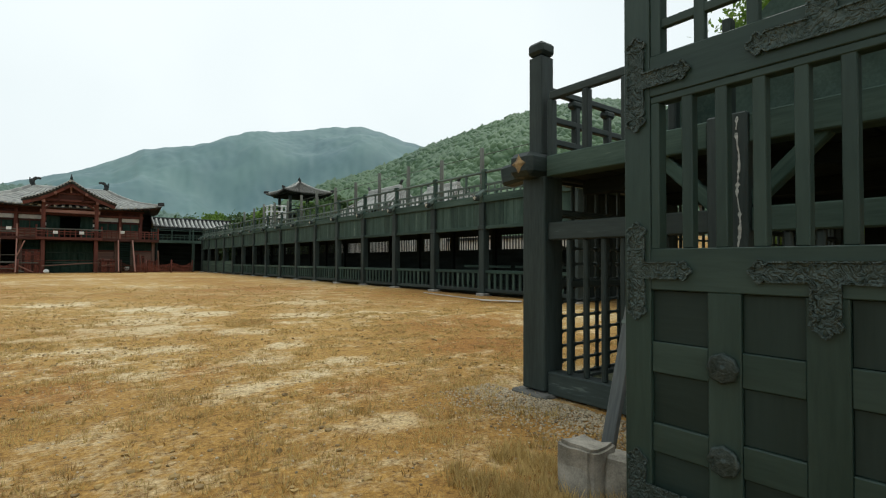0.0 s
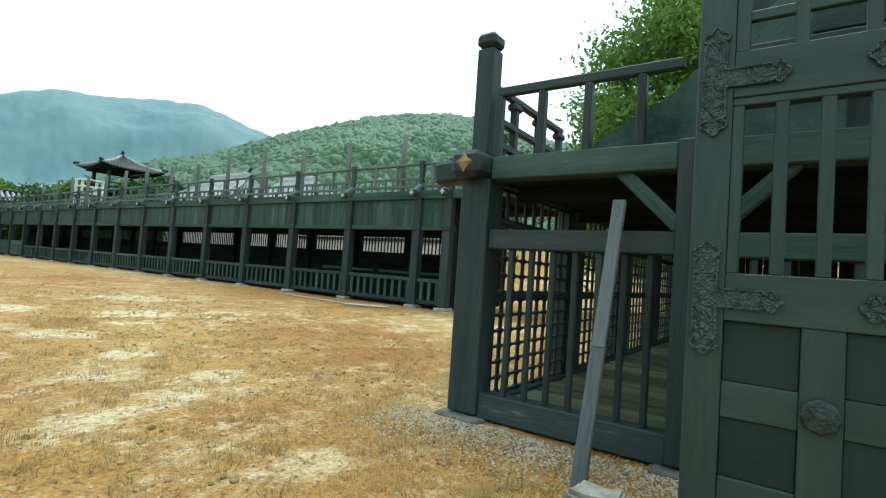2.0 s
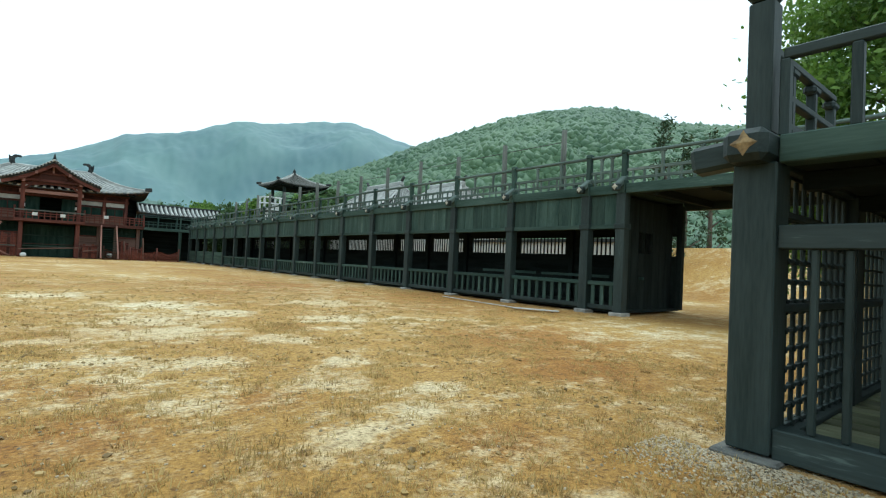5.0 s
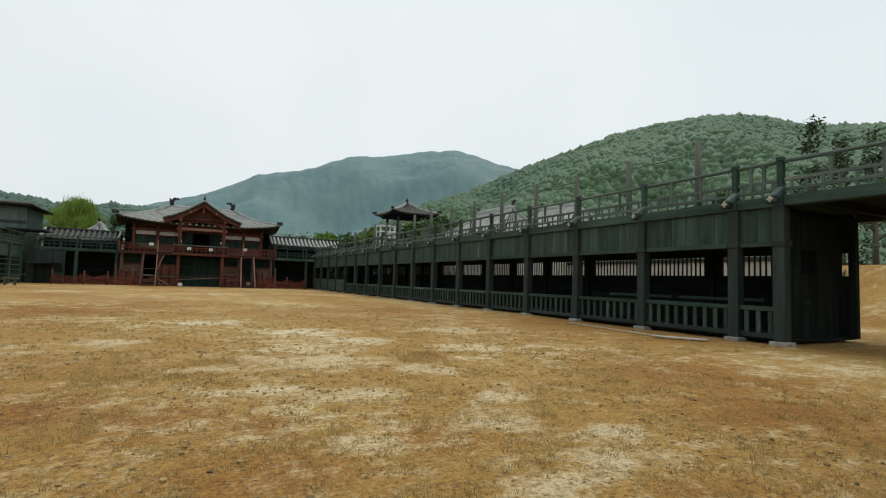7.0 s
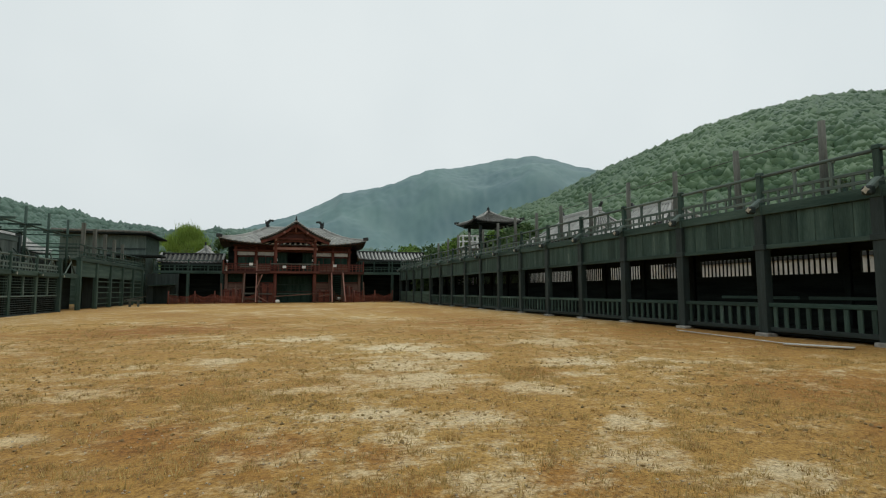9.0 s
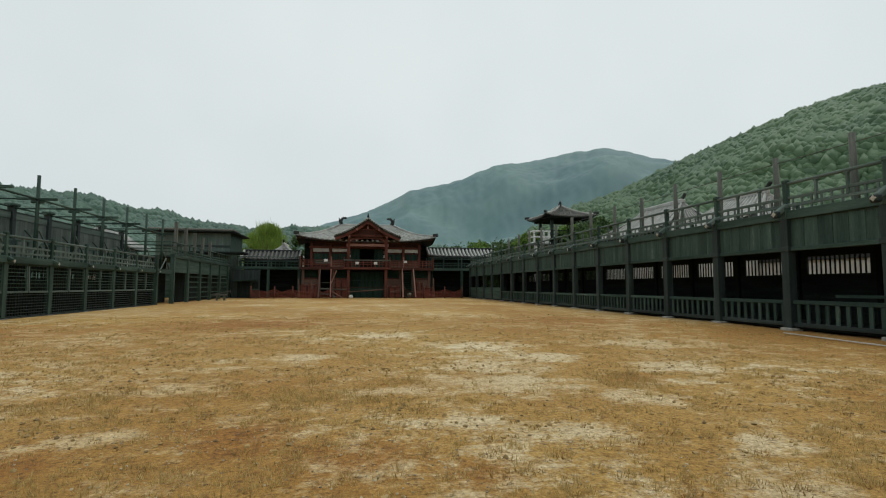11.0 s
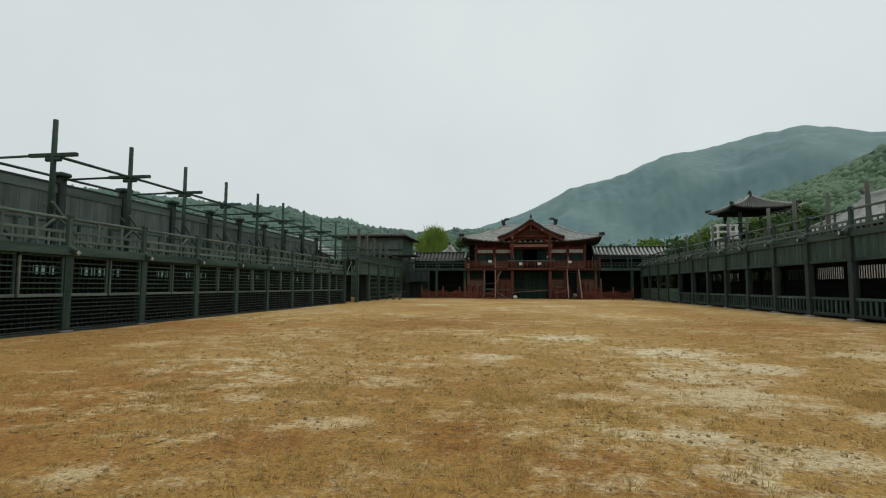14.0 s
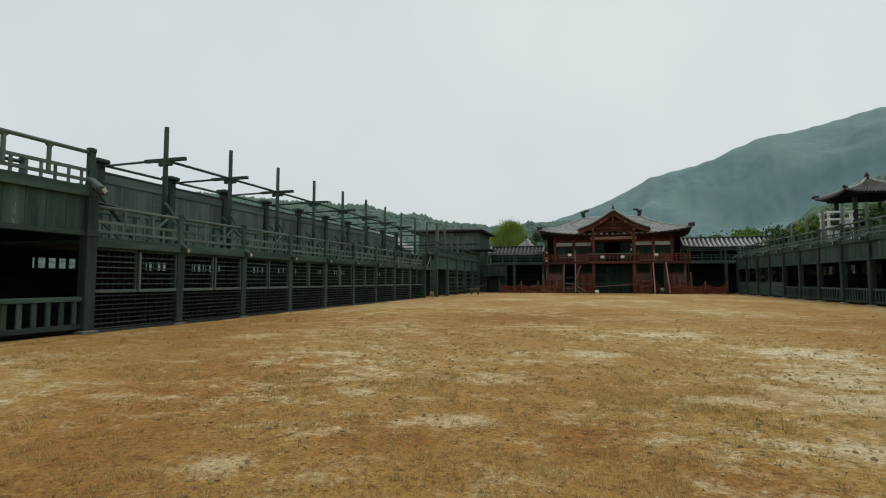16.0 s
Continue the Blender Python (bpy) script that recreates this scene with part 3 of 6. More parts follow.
def east_gallery():
    g = thing("gallery", "long two-storey dark timber gallery with an open railed deck", "gallery", at=(XR + 2, 46, 0))
    for i, y in enumerate(YR):
        tall_post(XR, y, 1, g, 0.36)
        if i + 1 < len(YR):
            tall_bay(XR, y, YR[i + 1], 1, g)
    for k in (0, 1, 2):
        box("inner_rail", XR + 2.0, XR + 2.1, YR[k] + 0.2, YR[k + 1] - 0.2, 1.3, 1.42, WORN, g)
    # closed bays towards the far end
    for i in range(12, len(YR) - 1):
        if i == 12:
            continue
        box("infill_panel", XR + 0.02, XR + 0.1, YR[i] + 0.17, YR[i + 1] - 0.17, 0.3, 1.6, WORN, g)
    # end wall
    for k in range(8):
        a = XR + 0.3 + k * 0.54
        z = 2.36 if k in (3, 4) else 4.47
        box("end_board", a, a + 0.53, 13.05, 13.11, 0.0, z, INNER, g)
        if k in (3, 4):
            box("end_board", a, a + 0.53, 13.05, 13.11, 3.2, 4.47, INNER, g)
            for j in range(3):
                box("window_bar", a + 0.1 + j * 0.17, a + 0.15 + j * 0.17, 13.06, 13.10, 2.36, 3.2, INNER, g)
    # deck bridge over the passage
    box("deck_beam", XR - 0.06, XR + 0.26, 4.4, 12.5, 4.47, 4.82, WORN, g)
    # shade under the bridge comes from the near-black board colour
    box("deck", XR + 0.26, XR + 4.9, 4.4, 12.6, 4.62, 4.74, INNER, g)
    for k in range(4):
        box("joist", XR + 0.2, XR + 4.7, 5.4 + 2 * k, 5.6 + 2 * k, 4.36, 4.62, INNER, g)
    box("deck_beam", XR + 4.6, XR + 4.9, 4.4, 12.6, 4.3, 4.82, WOOD, g)
    for k in range(2):
        deck_rail(XR + 0.10, 4.5 + 4.05 * k, 8.5 + 4.05 * k, 4.82, 5.95, 1, g, RAIL)
        deck_rail(XR + 4.7, 4.5 + 4.05 * k, 8.5 + 4.05 * k, 4.82, 5.95, 1, g, RAIL)
    # poles on the deck with a slack line
    for i in range(1, 15):
        y = YR[1] + 4.0 * i
        pole("deck_pole", (19.86, y, 4.74), (19.86 + 0.05 * math.sin(i * 2.1), y, 8.35 + 0.15 * math.sin(i * 1.7)), 0.16, 0.13, POLE, g, "weathered round pole")
        if i > 1:
            pole("line", (19.86, y - 4, 7.9), (19.86, y, 7.9), 0.02, 0.02, POLE, g, sides=6)
        box("back_newel", 20.95, 21.1, y - 0.07, y + 0.07, 4.74, 6.0, WORN, g)
        for z in (5.0, 5.35, 5.9):
            box("back_rail", 20.98, 21.06, y - 4, y, z, z + 0.09, WORN, g)
    return g


east_gallery()

YL = [17.45 + 3.91 * i for i in range(10)]


def west_gallery():
    g = thing("gallery", "long low dark timber gallery with lattice windows and scaffold poles", "gallery", at=(XL - 2, 36, 0))
    for i, y in enumerate(YL):
        if i == 0:
            continue
        box("plinth", XL - 0.42, XL + 0.1, y - 0.26, y + 0.26, -0.2, 0.05, DULLSTONE, g, "grey stone plinth", bevel=0.03)
        box("post", XL - 0.32, XL, y - 0.16, y + 0.16, 0.08, 2.85, WORN, g)
        newel(XL - 0.1, y, 2.85, 4.4, 0.17, WORN, g)
        end = bar("bracket_beam", (XL - 0.4, y, 3.3), (XL + 0.26, y, 2.95), 0.2, 0.2, WORN, g, bevel=0.04)
        under(emblem("emblem", (XL + 0.35, y, 2.92), g, -0.085), end)
    for i in range(len(YL) - 1):
        y0, y1 = YL[i] + 0.16, YL[i + 1] - 0.16
        box("deck_beam", XL - 0.3, XL + 0.06, YL[i], YL[i + 1], 2.83, 3.17, WORN, g)
        deck_rail(XL - 0.1, y0, y1, 3.17, 4.2, -1, g, RAIL)
        box("deck", XL - 4.6, XL - 0.3, YL[i], YL[i + 1], 2.95, 3.06, WORN, g)
        # upper lattice windows in frames, lower lattice
        mid = (y0 + y1) / 2
        for a, b in ((y0, mid - 0.05), (mid + 0.05, y1)):
            tip = 0.10 if i == 4 else 0.0
            box("window_frame", XL - 0.16, XL - 0.04, a, b, 1.30, 1.41, RAIL, g)
            box("window_frame", XL - 0.16, XL - 0.06, a, b, 2.74, 2.83, WORN, g)
            bar("window_frame", (XL - 0.1, a + 0.04, 1.41), (XL - 0.1, a + 0.04 - tip, 2.74), 0.08, 0.1, RAIL if a > y0 + 0.1 else WORN, g)
            bar("window_frame", (XL - 0.1, b - 0.04, 1.41), (XL - 0.1, b - 0.04 - tip, 2.74), 0.08, 0.1, WORN, g)
            # crossbars paler than uprights: light on their tops is put into the colours
            for k in range(1, 7):
                z = 1.41 + 1.33 * k / 7
                box("lattice_bar", XL - 0.13, XL - 0.07, a + 0.08, b - 0.08, z - 0.022, z + 0.022, WORN, g, bevel=0.008)
            for k in range(1, 8):
                y = a + (b - a) * k / 8
                box("lattice_upright", XL - 0.17, XL - 0.13, y - 0.02, y + 0.02, 1.41, 2.74, INNER, g, bevel=0)
        for k in range(8):
            z = 0.12 + 1.08 * k / 7
            box("lattice_bar", XL - 0.13, XL - 0.07, y0, y1, z - 0.02, z + 0.02, WOOD, g, bevel=0.008)
        for k in range(1, 16):
            y = y0 + (y1 - y0) * k / 16
            box("lattice_upright", XL - 0.17, XL - 0.13, y - 0.02, y + 0.02, 0.1, 1.30, INNER, g, bevel=0)
        # second railing at the back of the deck, and loose boards
        for z in (3.5, 3.9, 4.25):
            box("inner_rail", XL - 2.12, XL - 2.05, YL[i] + 0.2, YL[i + 1] - 0.1, z, z + 0.09, WORN, g)
        for k in range(4):
            y = YL[i] + 0.3 + 1.1 * k
            box("inner_post", XL - 2.14, XL - 2.03, y - 0.05, y + 0.05, 3.06, 4.3, WORN, g)
        bar("leaning_board", (XL - 1.0, YL[i] + 2.2, 3.08), (XL - 1.8, YL[i] + 0.5, 4.9), 0.16, 0.05, RAIL, g)
        box("plinth_beam", XL - 0.24, XL - 0.02, y0, y1, -0.1, 0.07, WOOD, g)
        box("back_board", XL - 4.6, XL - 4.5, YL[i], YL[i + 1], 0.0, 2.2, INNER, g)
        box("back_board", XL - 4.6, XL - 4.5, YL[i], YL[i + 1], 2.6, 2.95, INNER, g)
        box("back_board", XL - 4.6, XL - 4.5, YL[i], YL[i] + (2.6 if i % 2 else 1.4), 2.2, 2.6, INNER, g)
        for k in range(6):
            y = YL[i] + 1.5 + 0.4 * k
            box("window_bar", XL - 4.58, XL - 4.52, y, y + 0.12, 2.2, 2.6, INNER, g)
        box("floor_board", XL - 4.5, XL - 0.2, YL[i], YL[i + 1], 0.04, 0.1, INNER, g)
    box("end_board", XL - 4.6, XL - 0.3, 52.4, 52.5, 0.0, 2.95, INNER, g)
    # tall fence behind the deck, with capped posts
    for i in range(1, 11):
        y = 17.45 + 3.91 * i
        shaft = box("fence_post", -22.7, -22.35, y - 0.18, y + 0.18, 3.06, 6.75, WOOD, g)
        under(box("fence_cap", -22.85, -22.2, y - 0.33, y + 0.33, 6.75, 6.95, WORN, g, bevel=0.08), shaft)
        if i < 10:
            for k in range(4):
                a = y + 0.18 + 0.8875 * k
                box("fence_board", -22.56, -22.5, a + 0.004, a + 0.883, 3.06, 6.35, FENCE, g)
            box("fence_rail", -22.62, -22.44, y + 0.18, y + 3.73, 6.35, 6.45, WOOD, g)
            box("fence_band", -22.5, -22.46, y + 0.18, y + 3.73, 5.95, 6.35, RAIL, g)
            pole("fence_bar", (-22.5, y, 6.72), (-22.5, y + 3.91, 6.72), 0.06, 0.06, WORN, g, sides=8)
    bar("leaning_board", (-18.6, 19.6, 3.3), (-18.9, 18.0, 5.2), 0.22, 0.06, RAIL, g, "bleached leaning board")
    bar("leaning_board", (-18.4, 20.3, 4.2), (-18.6, 17.8, 4.45), 0.3, 0.05, RAIL, g, "bleached leaning board")
    # scaffold poles with cross arms
    for i in range(1, 11):
        y = 17.45 + 3.91 * i
        pole("scaffold_pole", (-18.95, y, 3.06), (-18.95, y, 8.05), 0.11, 0.09, WORN, g)
        arm = box("cross_arm", -20.0, -17.95, y - 0.075, y + 0.075, 6.6, 6.74, WORN, g)
        under(box("arm_block", -19.3, -18.6, y - 0.07, y + 0.07, 6.42, 6.6, WORN, g, bevel=0.05), arm)
        pole("tie_bar", (-22.4, y, 6.62), (-18.95, y, 6.68), 0.05, 0.05, WORN, g, sides=8)
        if i < 10:
            pole("long_bar", (-18.95, y, 6.66), (-18.95, y + 3.91, 6.66), 0.06, 0.06, WORN, g, sides=8)
        bar("brace", (-18.7, y + 1.6, 3.1), (-18.7, y - 0.2, 4.85), 0.09, 0.09, RAIL, g)
        bar("brace", (-18.5, y - 1.5, 3.1), (-18.5, y - 0.1, 4.3), 0.08, 0.08, RAIL, g)
    return g


west_gallery()


def west_pavilion():
    g = thing("gallery", "tall open end of the timber gallery with a railed deck", "gallery", at=(XL - 2, 12, 0))
    ys = [17.45, 13.45, 9.45, 5.45]
    for a, b in zip(ys[1:], ys[:-1]):
        tall_bay(XL, a, b, -1, g, board=False)
    for y in ys:
        tall_post(XL, y, -1, g)
        newel(XL - 3.2, y, 4.74, 6.0, 0.17, WORN, g)
    for a, b in zip(ys[1:], ys[:-1]):
        deck_rail(XL - 3.2, a + 0.1, b - 0.1, 4.74, 5.85, -1, g, WORN)
    box("end_board", XL - 4.6, XL - 0.4, 17.5, 17.56, 3.07, 4.62, INNER, g)


west_pavilion()


# ---- gate wing beside the path ----
XG = 4.65


def knot_mesh():
    if "knot" not in MESHES:
        bm = bmesh.new()
        bmesh.ops.create_icosphere(bm, subdivisions=1, radius=0.05)
        mesh = bpy.data.meshes.new("knot")
        bm.to_mesh(mesh)
        bm.free()
        mesh.materials.append(WOOD)
        MESHES["knot"] = mesh
    return MESHES["knot"]


def turned_lattice(g, x0, x1, y, z0, z1, cols, rows, knots=True):
    """A screen of thin uprights and crossbars with a turned knot at each crossing."""
    for i in range(cols + 1):
        x = x0 + (x1 - x0) * i / cols
        box("lattice_upright", x - 0.028, x + 0.028, y - 0.02, y + 0.02, z0, z1, WOOD, g)
    for k in range(rows + 1):
        z = z0 + (z1 - z0) * k / rows
        box("lattice_bar", x0, x1, y - 0.016, y + 0.016, z - 0.016, z + 0.016, WOOD, g, bevel=0)
        if knots:
            for i in range(cols + 1):
                ob = link("knot", knot_mesh(), g)
                ob.location = Vector((x0 + (x1 - x0) * i / cols, y, z)) - g.matrix_basis.translation


def gate_wing():
    g = thing("gate_wing", "dark timber gate wing with balusters and railed deck", "gate building", at=(XG + 4, 2, 0))
    posts = ((4.16, 0.36), (1.91, 0.34), (-0.9, 0.34), (-3.2, 0.34))
    for k, (y, w) in enumerate(posts):
        box("plinth", XG - 0.1, XG + 0.45, y - w / 2 - 0.1, y + w / 2 + 0.1, -0.2, 0.04, DULLSTONE, g, "grey stone plinth", bevel=0.02)
        box("post", XG, XG + 0.34, y - w / 2, y + w / 2, 0.06, 2.64 if k == 0 else 2.9, WOOD, g, bevel=0.015)
    # corner: beam block with its lozenge, newel
    end = box("beam_end", XG - 0.24, XG + 0.36, 3.99, 4.36, 2.63, 2.92, WOOD, g, bevel=0.06)
    under(emblem("emblem", (XG - 0.245, 4.17, 2.78), g, 0.085, GOLD), end)
    bar("beam_end", (XG + 0.2, 4.2, 2.8), (XG + 0.1, 4.75, 2.72), 0.26, 0.26, WOOD, g, bevel=0.04)
    shaft = box("newel", XG + 0.03, XG + 0.25, 4.05, 4.26, 2.92, 4.14, WOOD, g)
    under(box("newel_cap", XG + 0.01, XG + 0.27, 4.03, 4.28, 4.16, 4.32, WOOD, g, bevel=0.04), shaft)
    # front bays
    for y1, y0 in ((3.98, 2.08), (1.74, -0.73), (-1.07, -3.03)):
        box("deck_beam", XG + 0.03, XG + 0.28, y0, y1, 2.63, 2.88, WORN, g)
        box("middle_beam", XG + 0.06, XG + 0.22, y0, y1, 1.87, 2.08, WOOD if y1 > 3 else WORN, g)
        box("sill", XG + 0.05, XG + 0.27, y0, y1, 0.03, 0.30, WOOD, g)
        n = max(6, round((y1 - y0) / 0.23))
        for i in range(n - 1):
            y = y1 - (y1 - y0) * (i + 1) / n - 0.03
            box("baluster", XG + 0.10, XG + 0.16, y - 0.03, y + 0.03, 0.30, 1.87, WOOD, g)
        box("top_rail", XG + 0.08, XG + 0.16, y0, y1 - (0.0 if y1 > 3 else 0.1), 3.57, 3.67, WOOD, g)
    for y in (3.965, 3.455, 2.955, 2.44, 1.93):
        box("rail_upright", XG + 0.07, XG + 0.17, y - 0.04, y + 0.04, 2.88, 3.57 if y > 2 else 3.78, WOOD, g)
    bar("brace", (XG + 0.14, 2.60, 2.66), (XG + 0.14, 2.06, 2.12), 0.12, 0.13, WORN, g)
    bar("brace", (XG + 0.14, 1.22, 2.66), (XG + 0.14, 1.76, 2.12), 0.12, 0.13, WORN, g)
    # side of the wing: knotted lattice between posts
    for x in (7.55, 10.3, 13.05, 15.8):
        box("side_post", x - 0.17, x + 0.17, 3.96, 4.30, 0.06, 2.64, WOOD, g)
    for k, (x0, x1) in enumerate(((5.0, 7.38), (7.72, 10.13), (10.47, 12.88), (13.22, 15.63))):
        box("side_sill", x0, x1, 3.98, 4.22, 0.0, 0.16, WOOD, g)
        box("side_rail", x0, x1, 4.03, 4.17, 1.29, 1.37, WOOD, g)
        box("side_rail", x0, x1, 4.03, 4.17, 2.18, 2.24, WOOD, g)
        turned_lattice(g, x0 + 0.08, x1 - 0.04, 4.1, 0.18, 1.29, 9, 6, k == 0)
        turned_lattice(g, x0 + 0.08, x1 - 0.04, 4.1, 1.38, 2.18, 9, 4, k == 0)
        turned_lattice(g, x0 + 0.08, x1 - 0.04, 4.1, 2.25, 2.6, 9, 1, False)
    box("side_beam", 4.95, 16.0, 4.0, 4.3, 2.62, 2.9, WOOD, g)
    # deck, its side railing, ceiling
    for k in range(12):
        box("deck_board", 4.95, 16.0, -3.2 + 0.6 * k, -3.2 + 0.6 * k + 0.595, 2.66, 2.74, INNER, g)
    for k in range(6):
        box("joist", 5.4 + 2.0 * k, 5.6 + 2.0 * k, -3.2, 4.0, 2.48, 2.66, INNER, g)
    for z in (3.08, 3.36, 3.72):
        box("side_rail", 4.9, 6.9, 4.1, 4.19, z, z + 0.08, WOOD, g)
    for x in (5.45, 6.15, 6.85):
        box("rail_upright", x - 0.045, x + 0.045, 4.1, 4.19, 2.9, 3.66, WOOD, g)
        box("bracket", x - 0.11, x + 0.11, 4.08, 4.21, 3.62, 3.72, WOOD, g, bevel=0.03)
    # stepped side board of the stair up to the gate tower
    bm = outline([(3.12, 2.88), (2.98, 3.06), (2.72, 3.22), (2.27, 3.46), (2.0, 3.74), (1.7, 4.0), (1.35, 4.25), (0.9, 4.5), (0.9, 2.88)], 0.07)
    ob = part("stair_board", bm, WORN, g, "grey weathered curved side board")
    ob.location = Vector((5.2, 0, 0)) - g.matrix_basis.translation
    for k in range(6):
        box("tower_board", 5.3, 5.38, 1.1 - 0.6 * k, 1.694 - 0.6 * k, 2.9, 5.6, WOOD, g)
    box("tower_beam", 4.9, 5.3, -3.0, 1.15, 3.75, 4.0, WOOD, g)
    # inside: plank floor, closing walls with slits of daylight
    for k in range(36):
        box("floor_plank", 4.95 + 0.307 * k, 4.95 + 0.307 * k + 0.268, -3.2, 3.98, 0.06, 0.12 + 0.006 * (k * 7 % 3), FLOORWOOD, g)
    for k in range(18):
        box("end_board", 16.0, 16.06, -3.2 + 0.4 * k, -3.2 + 0.4 * k + (0.375 if k % 4 == 0 else 0.394), 0.2, 2.66, INNER, g)
    for k in range(20):
        box("back_board", 4.95 + 0.553 * k, 4.95 + 0.553 * k + 0.548, -3.26, -3.2, 0.0, 0.9, INNER, g)
    # old paint run on the post
    bm = bmesh.new()
    rnd = random.Random(4)
    last = None
    for k in range(90):
        z, c, w = 2.86 - 2.5 * k / 89, 1.815 + 0.010 * math.sin(k * 0.34) + 0.006 * noise.noise((k * 0.6, 3, 1)) - 0.0002 * k, 0.004 + 0.028 * abs(noise.noise((k * 0.45, 0, 7)))
        now = bm.verts.new((0, c - w, z)), bm.verts.new((0, c + w, z))
        if last and rnd.random() > 0.07:
            bm.faces.new((last[0], last[1], now[1], now[0]))
        last = now
    ob = part("paint_run", bm, RUN, g, "thin run of old white paint")
    ob.location = Vector((XG - 0.003, 0, 0)) - g.matrix_basis.translation


gate_wing()


# ---- gate leaf ----
def cloud_end(cy, cz, dy, dz, w):
    """Outline points of the lobed end of a plate that points along (dy, dz)."""
    ny, nz = -dz, dy
    pts = [(-0.9, 1.0), (-0.6, 0.7), (-0.5, 1.0), (-0.1, 1.15), (0.25, 0.85), (0.35, 0.5), (0.7, 0.3), (0.85, 0)]
    pts = pts + [(a, -b) for a, b in reversed(pts[:-1])]
    return [(cy + w * (a * dy + b * ny), cz + w * (a * dz + b * nz)) for a, b in pts]


def plate(g, ring):
    """A dark metal plate of that outline, with a raised rim round an embossed field."""
    bm = outline(ring, 0.014)
    front = [f for f in bm.faces if f.normal.x < -0.9]
    bmesh.ops.inset_region(bm, faces=front, thickness=0.009, depth=0.0, use_even_offset=True)
    bmesh.ops.inset_region(bm, faces=front, thickness=0.003, depth=-0.007, use_even_offset=True)
    ob = part("strap", bm, SCROLL, g, "dark embossed metal strap")
    ob.location = Vector((2.686, 0, 0)) - g.matrix_basis.translation


def tee(along, a, b, w, stem, w2):
    """Outline of a T plate. along: 'z' for an upright bar at y = a[0] with a stem towards -y, 'y' for a level bar with a stem up or down."""
    (ya, za), (yb, zb) = a, b
    if along == "z":
        ring = cloud_end(ya, za, 0, -1, w)[::-1]
        ring = ring if ring[0][0] > ring[-1][0] else ring[::-1]
        top = cloud_end(yb, zb, 0, 1, w)
        top = top if top[0][0] < top[-1][0] else top[::-1]
        out = cloud_end(stem[0], stem[1], -1, 0, w2)
        out = out if out[0][1] < out[-1][1] else out[::-1]
        return ring + [(ya - w * 0.9, stem[1] - w2 * 1.0)] + out + [(ya - w * 0.9, stem[1] + w2 * 1.0)] + top
    s = 1 if stem[1] > za else -1
    first = cloud_end(ya, za, 1, 0, w)
    first = first if (first[0][1] - first[-1][1]) * s < 0 else first[::-1]
    last = cloud_end(yb, zb, -1, 0, w)
    last = last if (last[0][1] - last[-1][1]) * s > 0 else last[::-1]
    mid = cloud_end(stem[0], stem[1], 0, s, w2)
    mid = mid if mid[0][0] > mid[-1][0] else mid[::-1]
    return first + [(stem[0] + w2, za + s * w * 0.9)] + mid + [(stem[0] - w2, za + s * w * 0.9)] + last


def rosette(g, y, z, r=0.075):
    bm = bmesh.new()
    rings = [(r, 0.0), (r, 0.012), (r * 0.86, 0.02), (r * 0.62, 0.012), (r * 0.45, 0.022), (r * 0.25, 0.014), (r * 0.12, 0.026)]
    n, prev = 32, None
    for rad, h in rings:
        cur = [bm.verts.new((-h, rad * (1 + (0.05 * math.cos(8 * 2 * math.pi * i / n) if rad > r * 0.5 else 0)) * math.cos(2 * math.pi * i / n), rad * (1 + (0.05 * math.cos(8 * 2 * math.pi * i / n) if rad > r * 0.5 else 0)) * math.sin(2 * math.pi * i / n))) for i in range(n)]
        if prev:
            for i in range(n):
                bm.faces.new((prev[i], prev[(i + 1) % n], cur[(i + 1) % n], cur[i]))
        prev = cur
    bm.faces.new(prev)
    bmesh.ops.recalc_face_normals(bm, faces=bm.faces)
    ob = part("rosette", bm, METAL, g, "round embossed metal rosette", smooth=True)
    ob.location = Vector((2.686, y, z)) - g.matrix_basis.translation


